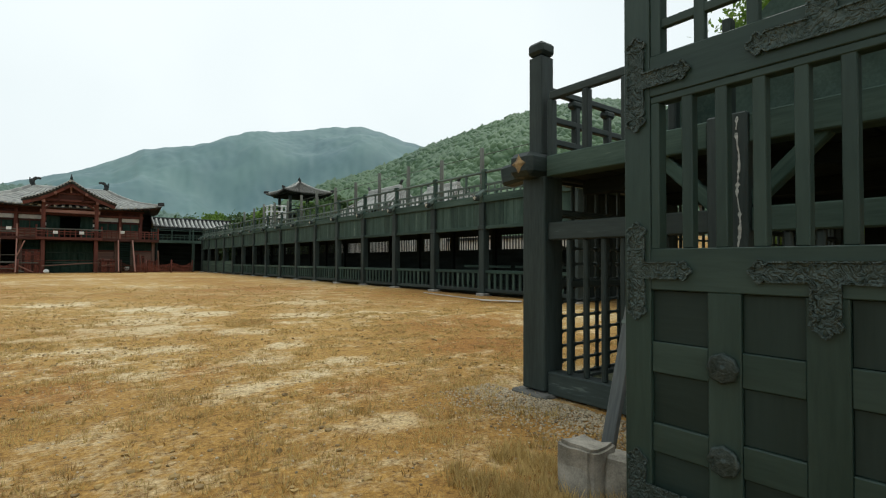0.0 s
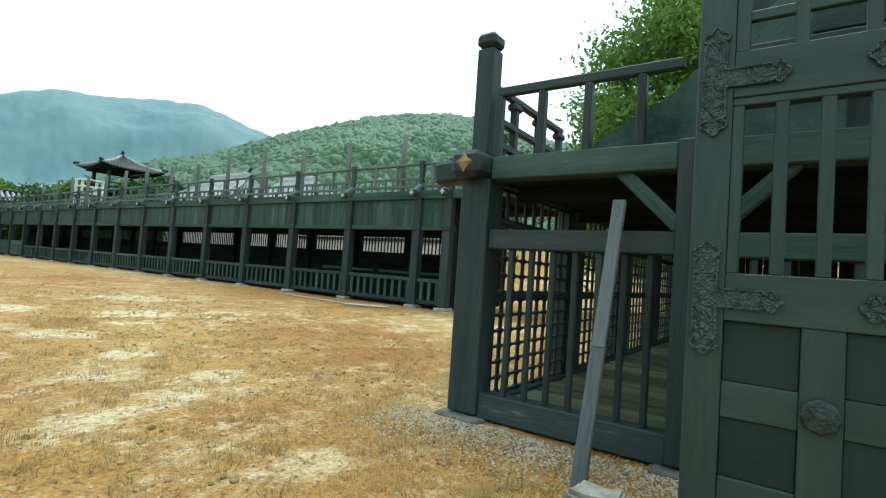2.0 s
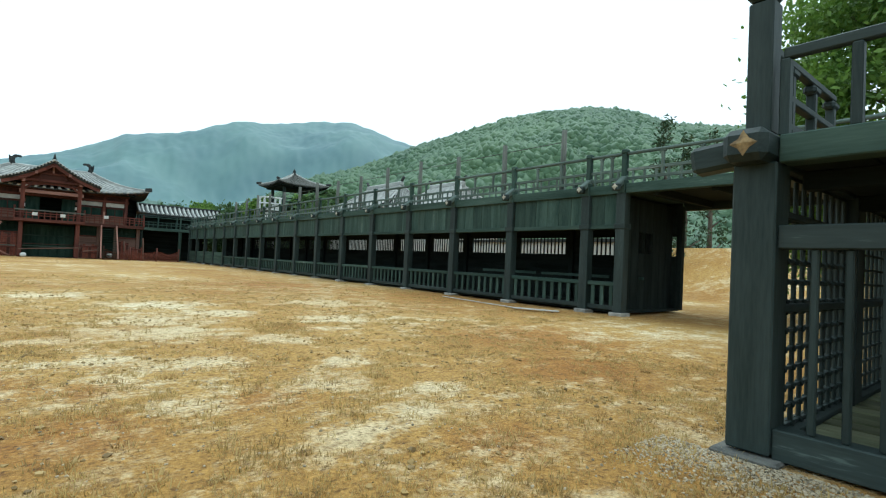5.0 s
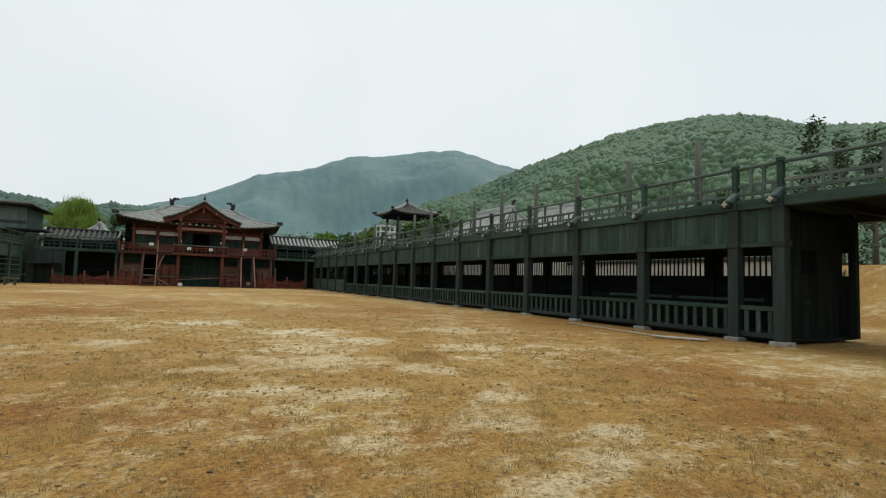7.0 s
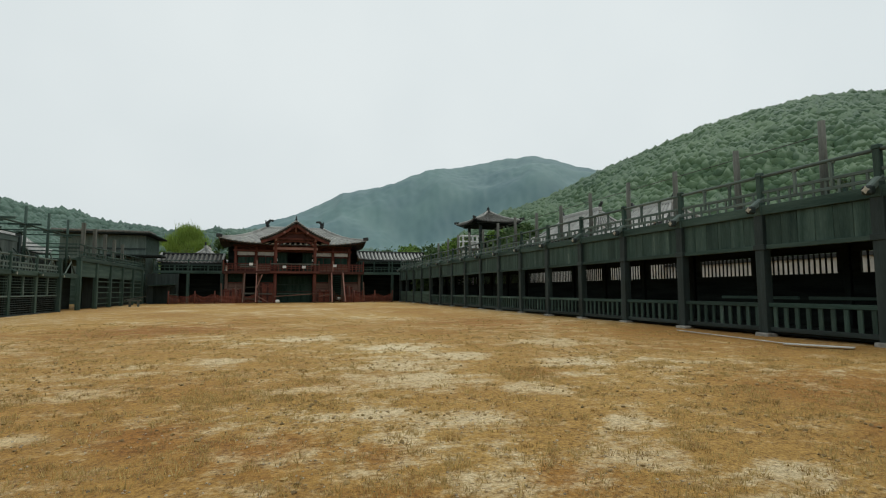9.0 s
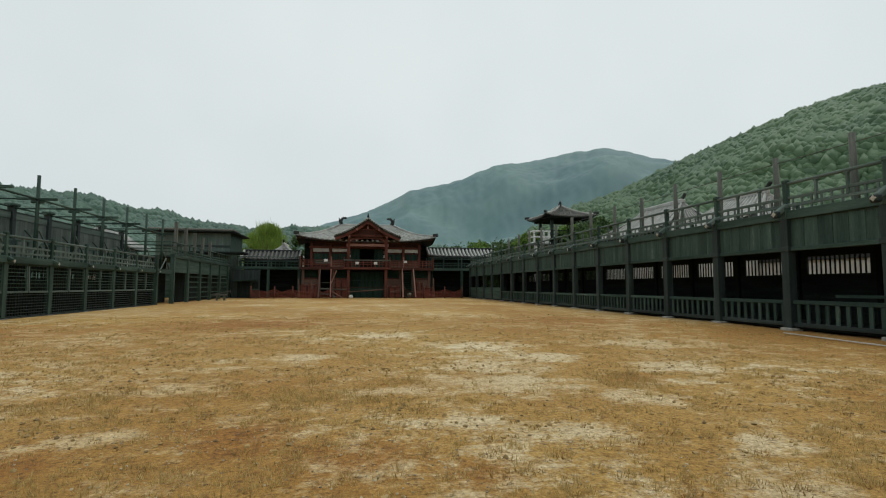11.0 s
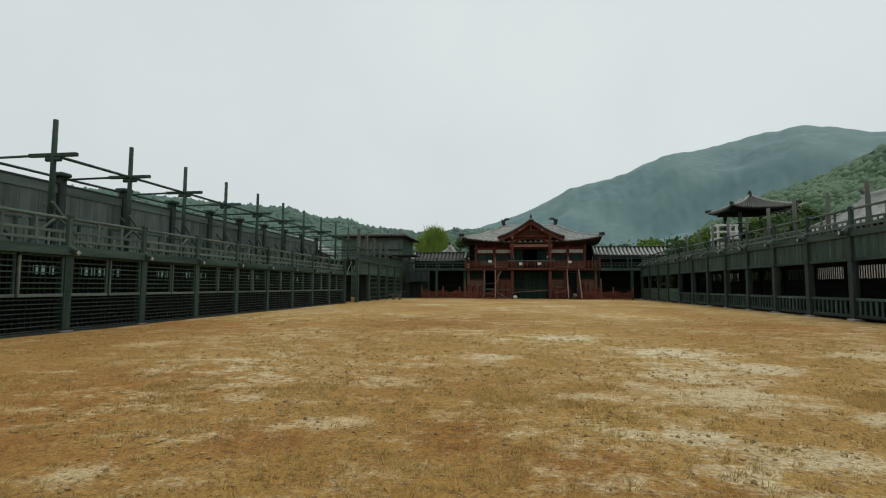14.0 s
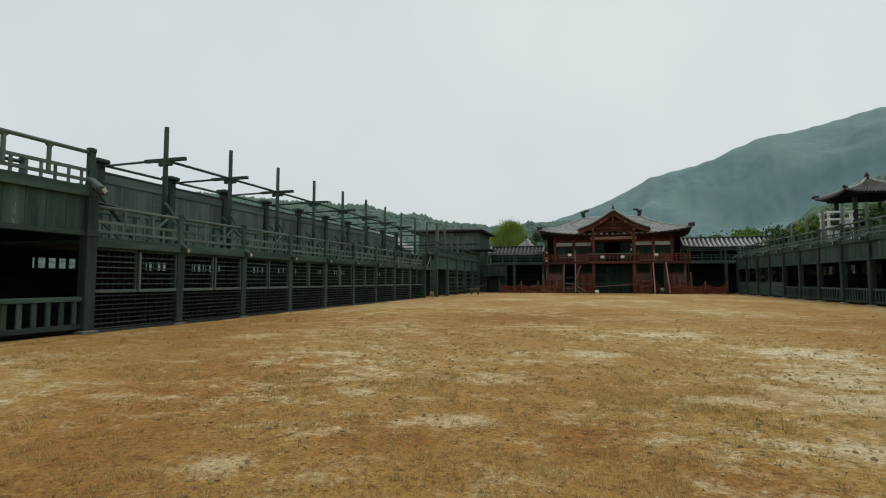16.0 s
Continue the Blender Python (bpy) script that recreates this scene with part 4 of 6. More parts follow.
def gate_leaf():
    g = thing("gate_leaf", "tall open gate leaf of dark green timber with metal straps", "gate", at=(2.74, 0.4, 0.1))
    x0, x1 = 2.69, 2.80
    box("stile", x0, x1, 1.47, 1.63, 0.12, 4.3, DOOR, g, bevel=0.005)
    box("stile", x0, x1, -0.78, -0.62, 0.12, 4.3, DOOR, g, bevel=0.005)
    for z0, z1 in ((0.12, 0.34), (1.45, 1.68), (2.54, 2.77), (4.1, 4.3)):
        box("rail", x0 + 0.003, x1 - 0.003, -0.62, 1.47, z0, z1, DOOR, g, bevel=0.005)
    for i in range(12):
        y = 1.265 - 0.1755 * i
        if y > -0.6:
            box("window_bar", x0 + 0.015, x1 - 0.03, y - 0.029, y + 0.029, 1.68, 2.54, DOOR, g, bevel=0.005)
    box("window_trim", x0 + 0.01, x1 - 0.02, -0.62, 1.47, 2.50, 2.54, DOOR, g, bevel=0.005)
    box("window_trim", x0 + 0.01, x1 - 0.02, 1.42, 1.47, 1.68, 2.50, DOOR, g, bevel=0.005)
    for i in range(8):
        y = 1.20 - 0.26 * i
        box("lattice_upright", x0 + 0.02, x1 - 0.04, y - 0.027, y + 0.027, 2.77, 4.1, DOOR, g, bevel=0.005)
    for k in range(5):
        z = 2.95 + 0.26 * k
        box("lattice_bar", x0 + 0.026, x1 - 0.046, -0.62, 1.47, z - 0.025, z + 0.025, DOOR, g, bevel=0.005)
    box("window_trim", x0 + 0.01, x1 - 0.02, 1.41, 1.47, 2.77, 4.1, DOOR, g, bevel=0.005)
    for a, b in ((1.0, 1.16), (0.57, 0.73), (0.14, 0.30), (-0.29, -0.13)):
        box("mullion", x0 + 0.006, x1 - 0.006, a, b, 0.34, 1.45, DOOR, g, bevel=0.005)
    for a, b in ((1.16, 1.47), (0.73, 1.0), (0.30, 0.57), (-0.13, 0.14), (-0.62, -0.29)):
        for z0, z1 in ((0.99, 1.16), (0.55, 0.71)):
            box("cross_band", x0 + 0.014, x1 - 0.014, a, b, z0, z1, DOOR, g, bevel=0.005)
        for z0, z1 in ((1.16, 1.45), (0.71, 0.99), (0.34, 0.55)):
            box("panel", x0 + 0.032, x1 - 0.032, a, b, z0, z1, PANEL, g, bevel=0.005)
    for z, lo, hi in ((2.64, 2.40, 2.86), (1.56, 1.32, 1.79), (0.32, 0.14, 0.5)):
        plate(g, tee("z", (1.55, lo), (1.55, hi), 0.056, (1.27, z), 0.048))
    plate(g, tee("y", (0.92, 1.56), (0.38, 1.56), 0.052, (0.65, 1.32), 0.058))
    plate(g, tee("y", (0.92, 2.655), (0.38, 2.655), 0.052, (0.65, 2.95), 0.058))
    for z in (1.075, 0.615):
        rosette(g, 1.08, z)
        rosette(g, 0.22, z)


gate_leaf()


def stop_stone():
    bm = bmesh.new()
    bmesh.ops.create_cube(bm, size=1)
    bmesh.ops.scale(bm, vec=(0.3, 0.3, 0.5), verts=bm.verts)
    bmesh.ops.bevel(bm, geom=bm.edges[:], offset=0.03, segments=2, affect="EDGES")
    bmesh.ops.subdivide_edges(bm, edges=bm.edges[:], cuts=2, use_grid_fill=True)
    for v in bm.verts:
        v.co += Vector((1, 1, 1)) * 0.035 * noise.noise(v.co * 5 + Vector((3, 1, 2)))
    mesh = bpy.data.meshes.new("stop_stone")
    bm.to_mesh(mesh)
    bm.free()
    mesh.materials.append(BLOCK)
    ob = tagged(new("stop_stone", mesh), "rough pale granite stop block in dry grass", "stone")
    ob.location = (2.97, 2.12, 0.12)
    return ob


stop_stone()
step = tagged(new("stop_stone", bar_mesh(0.22, 0.2, 0.34, 0.025, BLOCK)), "low pale granite stop block beside another", "stone")
step.location = (3.1, 1.93, 0.13)
step.rotation_euler = (0.05, 0.1, 0.4)
prop = thing("timber_prop", "grey squared timber leaning on the gate wing", "timber", at=(3.4, 2.3, 0.0))
bar("lower_timber", (3.76, 2.50, 0.0), (4.12, 2.516, 1.05), 0.115, 0.06, STICK, prop, bevel=0.006)
bar("upper_timber", (4.123, 2.5162, 1.06), (4.56, 2.535, 2.34), 0.112, 0.058, STICK, prop, bevel=0.006)
bar("joint_strip", (4.112, 2.516, 1.045), (4.126, 2.5165, 1.075), 0.119, 0.064, RAIL, prop, "pale strip over the joint", bevel=0.002)
for u in (0.93, 0.97):
    nail = Vector((3.76, 2.50, 0.0)).lerp(Vector((4.56, 2.535, 2.34)), u) + Vector((-0.031, 0, 0.011))
    pole("nail", nail, nail + Vector((-0.006, 0, 0.002)), 0.006, 0.006, METAL, prop, "rusty nail head", sides=8)


# ---- far side of the court ----
def tile_roof(g, name, corners, n, mat=TILE, r=0.17, lift=0.35, row=None):
    """A roof slope with rows of round tiles from the eaves to the ridge. corners: eaves a, eaves b, ridge b, ridge a."""
    a, b, c, d = (Vector(p) - g.matrix_basis.translation for p in corners)
    bm = bmesh.new()
    k = 6
    up = (b - a).cross(d - a).normalized()
    if up.z < 0:
        up = -up
    rows = []
    for j in range(k + 1):
        t = j / k
        sag = -0.06 * (c - b).length * math.sin(t * math.pi)
        rows.append([(a + (d - a) * t).lerp(b + (c - b) * t, i / n) + up * sag + Vector((0, 0, lift * (abs(2 * i / n - 1) ** 3) * (1 - t) ** 1.5)) for i in range(n + 1)])
    grid = [[bm.verts.new(p) for p in row] for row in rows]
    low = [[bm.verts.new(p - up * 0.14) for p in row] for row in rows]
    for j in range(k):
        for i in range(n):
            bm.faces.new((grid[j][i], grid[j][i + 1], grid[j + 1][i + 1], grid[j + 1][i]))
            bm.faces.new((low[j][i], low[j + 1][i], low[j + 1][i + 1], low[j][i + 1]))
    for i in range(n):
        bm.faces.new((low[0][i], low[0][i + 1], grid[0][i + 1], grid[0][i]))
    ob = part(name, bm, mat, g, "grey tile roof slope")
    bm = bmesh.new()
    for i in range(n + 1):
        ring = []
        for j in range(k + 1):
            p = rows[j][i]
            w = (rows[j][min(i + 1, n)] - rows[j][max(i - 1, 0)]).normalized() * min(r, (rows[j][-1] - rows[j][0]).length / (3.2 * n))
            ring.append([bm.verts.new(p + w), bm.verts.new(p + w * 0.5 + up * 0.17), bm.verts.new(p - w * 0.5 + up * 0.17), bm.verts.new(p - w)])
        for j in range(k):
            for q in range(3):
                bm.faces.new((ring[j][q], ring[j][q + 1], ring[j + 1][q + 1], ring[j + 1][q]))
        bm.faces.new(ring[0])
    tagged(part("tiling", bm, row or TILEROW, g, "rows of round tiles"), kind="stuff")
    return ob


def hip_ridge(g, low, high, w=0.24):
    """A thick tiled ridge down a hip, sagging, with a raised block at its foot."""
    a, b = Vector(low), Vector(high)
    drop = 0.06 * (b - a).length
    pts = [a.lerp(b, k / 6) - Vector((0, 0, drop * math.sin(math.pi * k / 6))) + Vector((0, 0, 0.16)) for k in range(7)]
    for p, q in zip(pts, pts[1:]):
        bar("hip_ridge", p, q + (q - p) * 0.06, w, w * 1.3, TILEROW, g, bevel=0.05)
    d = (a - b).normalized()
    bar("hip_end", pts[0] - d * 0.5, pts[0] + d * 0.35 + Vector((0, 0, 0.25)), w * 1.2, w * 1.9, TILE, g, bevel=0.06)


YF = 80.0


def arch(name, x0, x1, y0, y1, z, rise, thick, mat, g, label=""):
    """A beam that bows upwards between its ends."""
    bm = bmesh.new()
    n, rows = 12, []
    for i in range(n + 1):
        u = i / n
        x, up = x0 + (x1 - x0) * u, rise * math.sin(math.pi * u)
        rows.append([bm.verts.new((x, y, z + up + dz)) for y, dz in ((y0, 0), (y1, 0), (y1, thick), (y0, thick))])
    for a, b in zip(rows, rows[1:]):
        for k in range(4):
            bm.faces.new((a[k], b[k], b[(k + 1) % 4], a[(k + 1) % 4]))
    bm.faces.new(rows[0])
    bm.faces.new(rows[-1])
    bmesh.ops.recalc_face_normals(bm, faces=bm.faces)
    ob = part(name, bm, mat, g, label)
    ob.location = -g.matrix_basis.translation
    return ob


def ridge_horn(g, x, y, z, s):
    """A curled tile horn at the end of the main ridge; s: the side that it curls from."""
    pts = [Vector((x + s * a, y, z + b)) for a, b in ((0.0, 0.0), (-0.12, 0.45), (0.0, 0.85), (0.35, 1.08), (0.75, 1.0))]
    for k, (p, q) in enumerate(zip(pts, pts[1:])):
        bar("ridge_horn", p, q + (q - p) * 0.1, 0.5 - 0.07 * k, 0.55 - 0.09 * k, TILE, g, bevel=0.08)
    bar("horn_fin", pts[1] + Vector((-s * 0.2, 0, 0)), pts[2] + Vector((-s * 0.35, 0, 0.2)), 0.2, 0.16, TILE, g, bevel=0.04)


def red_hall():
    g = thing("red_hall", "two-storey red timber hall with a gabled porch and grey tile roof", "hall", at=(1.1, YF + 4, 0))
    cx = 1.1
    low = (-8.0, -5.7, -3.75, -1.55, 3.8, 6.05, 7.9, 10.4)
    for k, x in enumerate(low):
        box("pillar", x - 0.18, x + 0.18, YF - 0.2, YF + 0.2, 0.0, 4.1, RED if k in (3, 4) else REDGREY, g, "red painted pillar")
    for x in (-6.9, -4.2, 6.5, 8.9):
        box("upper_pillar", x - 0.16, x + 0.16, YF - 0.1, YF + 0.24, 4.45, 8.1, RED, g, "red painted pillar")
    for x in (-1.55, 3.78):
        box("porch_pillar", x - 0.2, x + 0.2, YF - 2.2, YF - 1.8, 0.0, 9.0, RED, g, "red painted pillar")
        box("bracket_arm", x - 0.12, x + 0.12, YF - 3.1, YF - 1.0, 8.6, 8.85, RED, g)
        box("bracket_tip", x - 0.16, x + 0.16, YF - 3.22, YF - 3.1, 8.55, 8.9, ROSE, g, "bleached beam end")
    # floors, back, rooms with their shade put into the near-black boards
    box("deck", -8.4, 10.9, YF - 1.4, YF + 8, 4.1, 4.42, RED, g)
    box("porch_deck", -2.2, 4.4, YF - 2.6, YF - 1.4, 4.1, 4.42, RED, g)
    box("fascia", -8.4, 10.9, YF - 1.46, YF - 1.402, 4.06, 4.44, REDDARK, g)
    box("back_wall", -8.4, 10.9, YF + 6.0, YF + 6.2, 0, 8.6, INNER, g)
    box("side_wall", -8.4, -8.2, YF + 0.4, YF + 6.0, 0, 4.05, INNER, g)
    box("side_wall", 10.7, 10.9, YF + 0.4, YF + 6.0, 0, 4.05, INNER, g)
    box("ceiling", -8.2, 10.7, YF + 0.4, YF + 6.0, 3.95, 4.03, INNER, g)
    for k in range(6):
        box("door_plank", -1.35 + 0.83 * k, -0.53 + 0.83 * k, YF + 1.0, YF + 1.1, 0, 3.9, GREENBOARD, g, "dark green door plank")
    for z in (1.2, 2.5):
        box("door_band", -1.3, 3.55, YF + 0.93, YF + 0.99, z, z + 0.14, WORN, g)
    # ground floor bays: boards below, barred windows above
    for x0, x1 in ((-7.82, -5.88), (-3.57, -1.73), (3.98, 5.87), (8.08, 10.22)):
        n = 4
        for k in range(n):
            box("wall_board", x0, x1, YF + 0.06, YF + 0.12, 0.1 + 0.66 * k, 0.75 + 0.66 * k, REDGREY, g)
        box("window_rail", x0, x1, YF - 0.02, YF + 0.16, 2.76, 2.9, RED, g)
        box("window_board", x0, x1, YF + 0.3, YF + 0.36, 2.9, 4.1, GREENBOARD, g)
        n = round((x1 - x0) / 0.24)
        for k in range(1, n):
            x = x0 + (x1 - x0) * k / n
            box("window_bar", x - 0.035, x + 0.035, YF + 0.05, YF + 0.11, 2.9, 4.1, GREENBOARD, g)
    # upper storey: cream strips over green shutters between red posts
    for x0, x1 in ((-6.74, -4.36), (-4.04, -1.75), (3.98, 6.34), (6.66, 8.74)):
        box("upper_wall", x0, x1, YF + 0.3, YF + 0.4, 4.42, 8.1, REDDARK, g)
        box("pale_panel", x0 + 0.05, x1 - 0.05, YF + 0.24, YF + 0.29, 6.72, 7.22, PALE, g, "faded cream panel")
        box("upper_rail", x0, x1, YF + 0.1, YF + 0.24, 6.5, 6.66, REDDARK, g)
        box("shutter", x0 + 0.15, (x0 + x1) / 2 - 0.05, YF + 0.22, YF + 0.28, 5.2, 6.45, GREENBOARD, g, "dark green shutter")
        box("shutter", (x0 + x1) / 2 + 0.05, x1 - 0.15, YF + 0.22, YF + 0.28, 5.2, 6.45, GREENBOARD, g, "dark green shutter")
    for a, b in ((-1.3, 0.05), (2.15, 3.5)):
        box("door_leaf", a, b, YF + 0.3, YF + 0.36, 4.42, 7.2, GREENBOARD, g, "dark green door leaf")
    for x in (-1.38, 3.58):
        for k in range(3):
            box("white_block", x - 0.1, x + 0.1, YF + 0.05, YF + 0.2, 5.3 + 0.62 * k, 5.68 + 0.62 * k, PALE if k % 2 else REDGREY, g)
    box("lintel", -1.5, 3.7, YF + 0.1, YF + 0.3, 7.2, 8.1, REDDARK, g)
    box("upper_beam", -7.2, 9.2, YF - 0.15, YF + 0.25, 7.26, 7.5, RED, g)
    box("upper_beam", -7.2, 9.2, YF - 0.17, YF + 0.27, 7.95, 8.2, REDDARK, g)
    box("porch_beam", -1.9, 4.15, YF - 2.15, YF - 1.85, 7.42, 7.8, ROSE, g, "bleached red beam")
    arch("porch_beam", -1.35, 3.6, YF - 2.16, YF - 1.84, 8.2, 0.32, 0.4, RED, g)
    # railing of the deck
    for x0, x1, y in ((-8.3, -2.2, YF - 1.3), (-2.2, 4.4, YF - 2.5), (4.4, 10.8, YF - 1.3)):
        middle = x0 > -3 and x1 < 5
        for z in (4.75, 5.05):
            box("rail", x0, x1, y - 0.05, y + 0.05, z, z + 0.1, RED, g)
        box("top_rail", x0, x1, y - 0.07, y + 0.07, 5.34, 5.48, POLE if middle else RED, g)
        n = round((x1 - x0) / 0.55)
        for k in range(n + 1):
            x = x0 + (x1 - x0) * k / n
            box("rail_post", x - 0.05, x + 0.05, y - 0.05, y + 0.05, 4.42, 5.36, RED, g)
    for x in (-8.3, -4.0, -2.2, 4.4, 6.4, 8.6, 10.8):
        box("rail_newel", x - 0.09, x + 0.09, YF - 1.42, YF - 1.2, 4.42, 5.95, ROSE if x in (6.4, -4.0) else RED, g)
    for x0, x1 in ((-3.9, -2.3), (4.5, 6.3), (6.5, 8.5)):
        box("rail_panel", x0, x1, YF - 1.24, YF - 1.2, 4.44, 5.3, REDGREY, g)
    for z in (5.0, 5.3):
        bar("loose_board", (-6.2, YF - 1.4, z), (-4.1, YF - 1.4, z + 0.02), 0.05, 0.14, POLE, g, "bleached loose board")
    for x, y, z in ((-0.35, -2.65, 4.8), (2.25, -2.65, 4.8), (6.65, -1.45, 5.1), (-4.75, -1.5, 5.2)):
        box("notice", x - 0.24, x + 0.24, YF + y - 0.03, YF + y, z, z + 0.36, WHITE, g, "small white notice board")
    # main roof, hipped, with upswept corners, and a crossing porch gable
    ez, rz = 8.15, 10.95
    e = [(-8.9, YF - 2.2), (11.05, YF - 2.2), (11.05, YF + 8.2), (-8.9, YF + 8.2)]
    r0, r1 = (-2.9, YF + 3), (5.1, YF + 3)
    up = 0.75
    tile_roof(g, "roof", [(*e[0], ez), (*e[1], ez), (*r1, rz), (*r0, rz)], 26, r=0.16, lift=up)
    tile_roof(g, "roof", [(*e[2], ez), (*e[3], ez), (*r0, rz), (*r1, rz)], 30, lift=up)
    tile_roof(g, "roof", [(*e[1], ez), (*e[2], ez), (*r1, rz), (*r1, rz)], 18, lift=up)
    tile_roof(g, "roof", [(*e[3], ez), (*e[0], ez), (*r0, rz), (*r0, rz)], 18, lift=up)
    for a, b in zip(e, (r0, r1, r1, r0)):
        hip_ridge(g, (*a, ez + up), (*b, rz + 0.05), 0.26)
    box("eaves_board", -7.6, 9.7, YF - 1.5, YF + 0.2, 8.2, 8.34, INNER, g)
    for k in range(44):
        x = -8.4 + 18.9 * k / 43
        lift = 0.6 * abs(2 * k / 43 - 1) ** 3
        bar("rafter", (x, YF - 2.1, 7.98 + lift), (x, YF - 0.2, 8.55), 0.11, 0.13, REDDARK, g)
    box("ridge", -2.9, 5.1, YF + 2.78, YF + 3.22, rz - 0.1, rz + 0.3, TILEROW, g, bevel=0.08)
    ridge_horn(g, -2.75, YF + 3, rz + 0.15, 1)
    ridge_horn(g, 4.95, YF + 3, rz + 0.15, -1)
    gy0, gy1, foot, top = YF - 3.4, YF + 3, 8.45, 11.2
    tile_roof(g, "porch_roof", [(cx - 4.6, gy0, foot), (cx - 4.6, gy1, foot), (cx, gy1, top), (cx, gy0, top)], 16, lift=0.2)
    tile_roof(g, "porch_roof", [(cx + 4.6, gy0, foot), (cx + 4.6, gy1, foot), (cx, gy1, top), (cx, gy0, top)], 16, lift=0.2)
    box("porch_ridge", cx - 0.22, cx + 0.22, gy0 - 0.1, gy1, top - 0.05, top + 0.3, TILE, g, bevel=0.08)
    tip = pole("ridge_finial", (cx, gy0, top + 0.25), (cx, gy0, top + 0.62), 0.16, 0.12, TILE, g)
    under(pole("finial_tip", (cx, gy0, top + 0.62), (cx, gy0, top + 0.95), 0.09, 0.02, TILE, g), tip)

    def slope(s, u, dz=0.0, dy=0.0):
        return Vector((cx + s * 4.7 * u, gy0 + dy, top - (top - foot) * u - 0.22 * math.sin(math.pi * u) + 0.2 * u ** 3 + dz))

    for s in (-1, 1):
        for k in range(6):
            a, b = k / 6, (k + 1) / 6
            bar("verge_tile", slope(s, a, 0.16, -0.2), slope(s, b, 0.16, -0.2), 0.34, 0.2, TILEROW, g, bevel=0.04)
            # dark strip stands for the shade in the gap below the verge tiles
            bar("verge_shadow_board", slope(s, a, -0.04, -0.06), slope(s, b, -0.04, -0.06), 0.2, 0.22, TILE, g, bevel=0.02)
            bar("bargeboard", slope(s, a * 0.97, -0.36, 0.04), slope(s, b * 0.97, -0.36, 0.04), 0.14, 0.4, RED, g)
        for k in range(1, 16):
            p = slope(s, k / 16, 0.1, -0.4)
            pole("tile_end", p, p + Vector((0, 0.1, 0)), 0.1, 0.1, TILE, g, sides=8)
        bar("purlin_end", (cx + s * 1.55, gy0 - 0.1, 9.75), (cx + s * 1.55, gy0 + 1.0, 9.75), 0.26, 0.3, ROSE, g, "bleached beam end")
        bar("gable_strut", (cx + s * 1.2, gy0 + 0.9, 8.75), (cx + s * 1.2, gy0 + 0.9, 9.7), 0.2, 0.2, REDDARK, g)
        bar("gable_brace", (cx + s * 2.6, gy0 + 1.2, 7.85), (cx + s * 1.8, gy0 + 1.2, 8.55), 0.15, 0.2, RED, g)
    bm = bmesh.new()
    f = bm.faces.new([bm.verts.new(p) for p in ((cx - 3.5, gy0 + 1.0, 8.7), (cx + 3.5, gy0 + 1.0, 8.7), (cx, gy0 + 1.0, 10.8))])
    r = bmesh.ops.extrude_face_region(bm, geom=[f])
    bmesh.ops.translate(bm, vec=(0, 0.12, 0), verts=[v for v in r["geom"] if isinstance(v, bmesh.types.BMVert)])
    bmesh.ops.recalc_face_normals(bm, faces=bm.faces)
    ob = part("gable_wall", bm, REDDARK, g, "dark red gable boards")
    ob.location = -g.matrix_basis.translation
    bar("gable_tie", (cx - 2.9, gy0 + 0.9, 8.95), (cx + 2.9, gy0 + 0.9, 8.95), 0.2, 0.25, RED, g)
    bar("gable_tie", (cx - 1.3, gy0 + 0.9, 9.8), (cx + 1.3, gy0 + 0.9, 9.8), 0.18, 0.2, RED, g)
    bar("king_post", (cx, gy0 + 0.86, 9.9), (cx, gy0 + 0.86, 10.75), 0.3, 0.2, ROSE, g)
    # stair up to the deck, seen from its foot, and the broken one beside it
    for x in (6.1, 7.9):
        bar("stair_string", (x, YF - 4.0, 0.1), (x - (0.1 if x > 7 else -0.1), YF - 1.45, 4.2), 0.16, 0.34, ROSE, g, "bleached red stair string")
    for k in range(13):
        t = (k + 0.7) / 14
        y = YF - 4.0 + 2.5 * t
        box("tread", 6.22, 7.78, y - 0.13, y + 0.13, 4.1 * t, 4.1 * t + 0.06, GREENBOARD, g)
    bar("stair_string", (-5.6, YF - 3.6, 0.1), (-5.5, YF - 1.45, 4.1), 0.14, 0.3, REDGREY, g)
    bar("stair_string", (-3.95, YF - 3.6, 0.1), (-4.0, YF - 1.45, 4.1), 0.14, 0.3, ROSE, g)
    for k in range(3):
        box("tread", -5.5, -4.0, YF - 3.4 + 0.5 * k, YF - 3.15 + 0.5 * k, 0.55 + 0.8 * k, 0.63 + 0.8 * k, POLE, g)
    # rails, fallen props and low board screens in front
    for a, b, m in (((-5.6, 1.3), (-1.9, 1.25), POLE), ((-5.6, 0.85), (-3.2, 0.2), POLE), ((-4.0, 1.1), (-2.3, 0.1), ROSE), ((-3.9, 2.1), (-3.2, 3.9), ROSE), ((4.4, 0.9), (6.0, 1.2), REDGREY), ((-1.6, 0.9), (4.2, 1.3), REDGREY)):
        bar("loose_prop", (a[0], YF - 2.9, a[1]), (b[0], YF - 2.9, b[1]), 0.12, 0.13, m, g)
    for x0, x1, z in ((-8.3, -5.9, 1.9), (-3.5, -1.8, 2.6), (4.1, 5.9, 1.7), (8.1, 9.2, 2.3), (9.3, 10.9, 1.6)):
        n = max(3, round((x1 - x0) / 0.3))
        for k in range(n):
            x = x0 + (x1 - x0) * (k + 0.5) / n
            box("screen_slat", x - 0.135, x + 0.135, YF - 1.7, YF - 1.62, 0.05, z + 0.12 * math.sin(k * 1.9), NET if k % 3 else REDDARK, g)
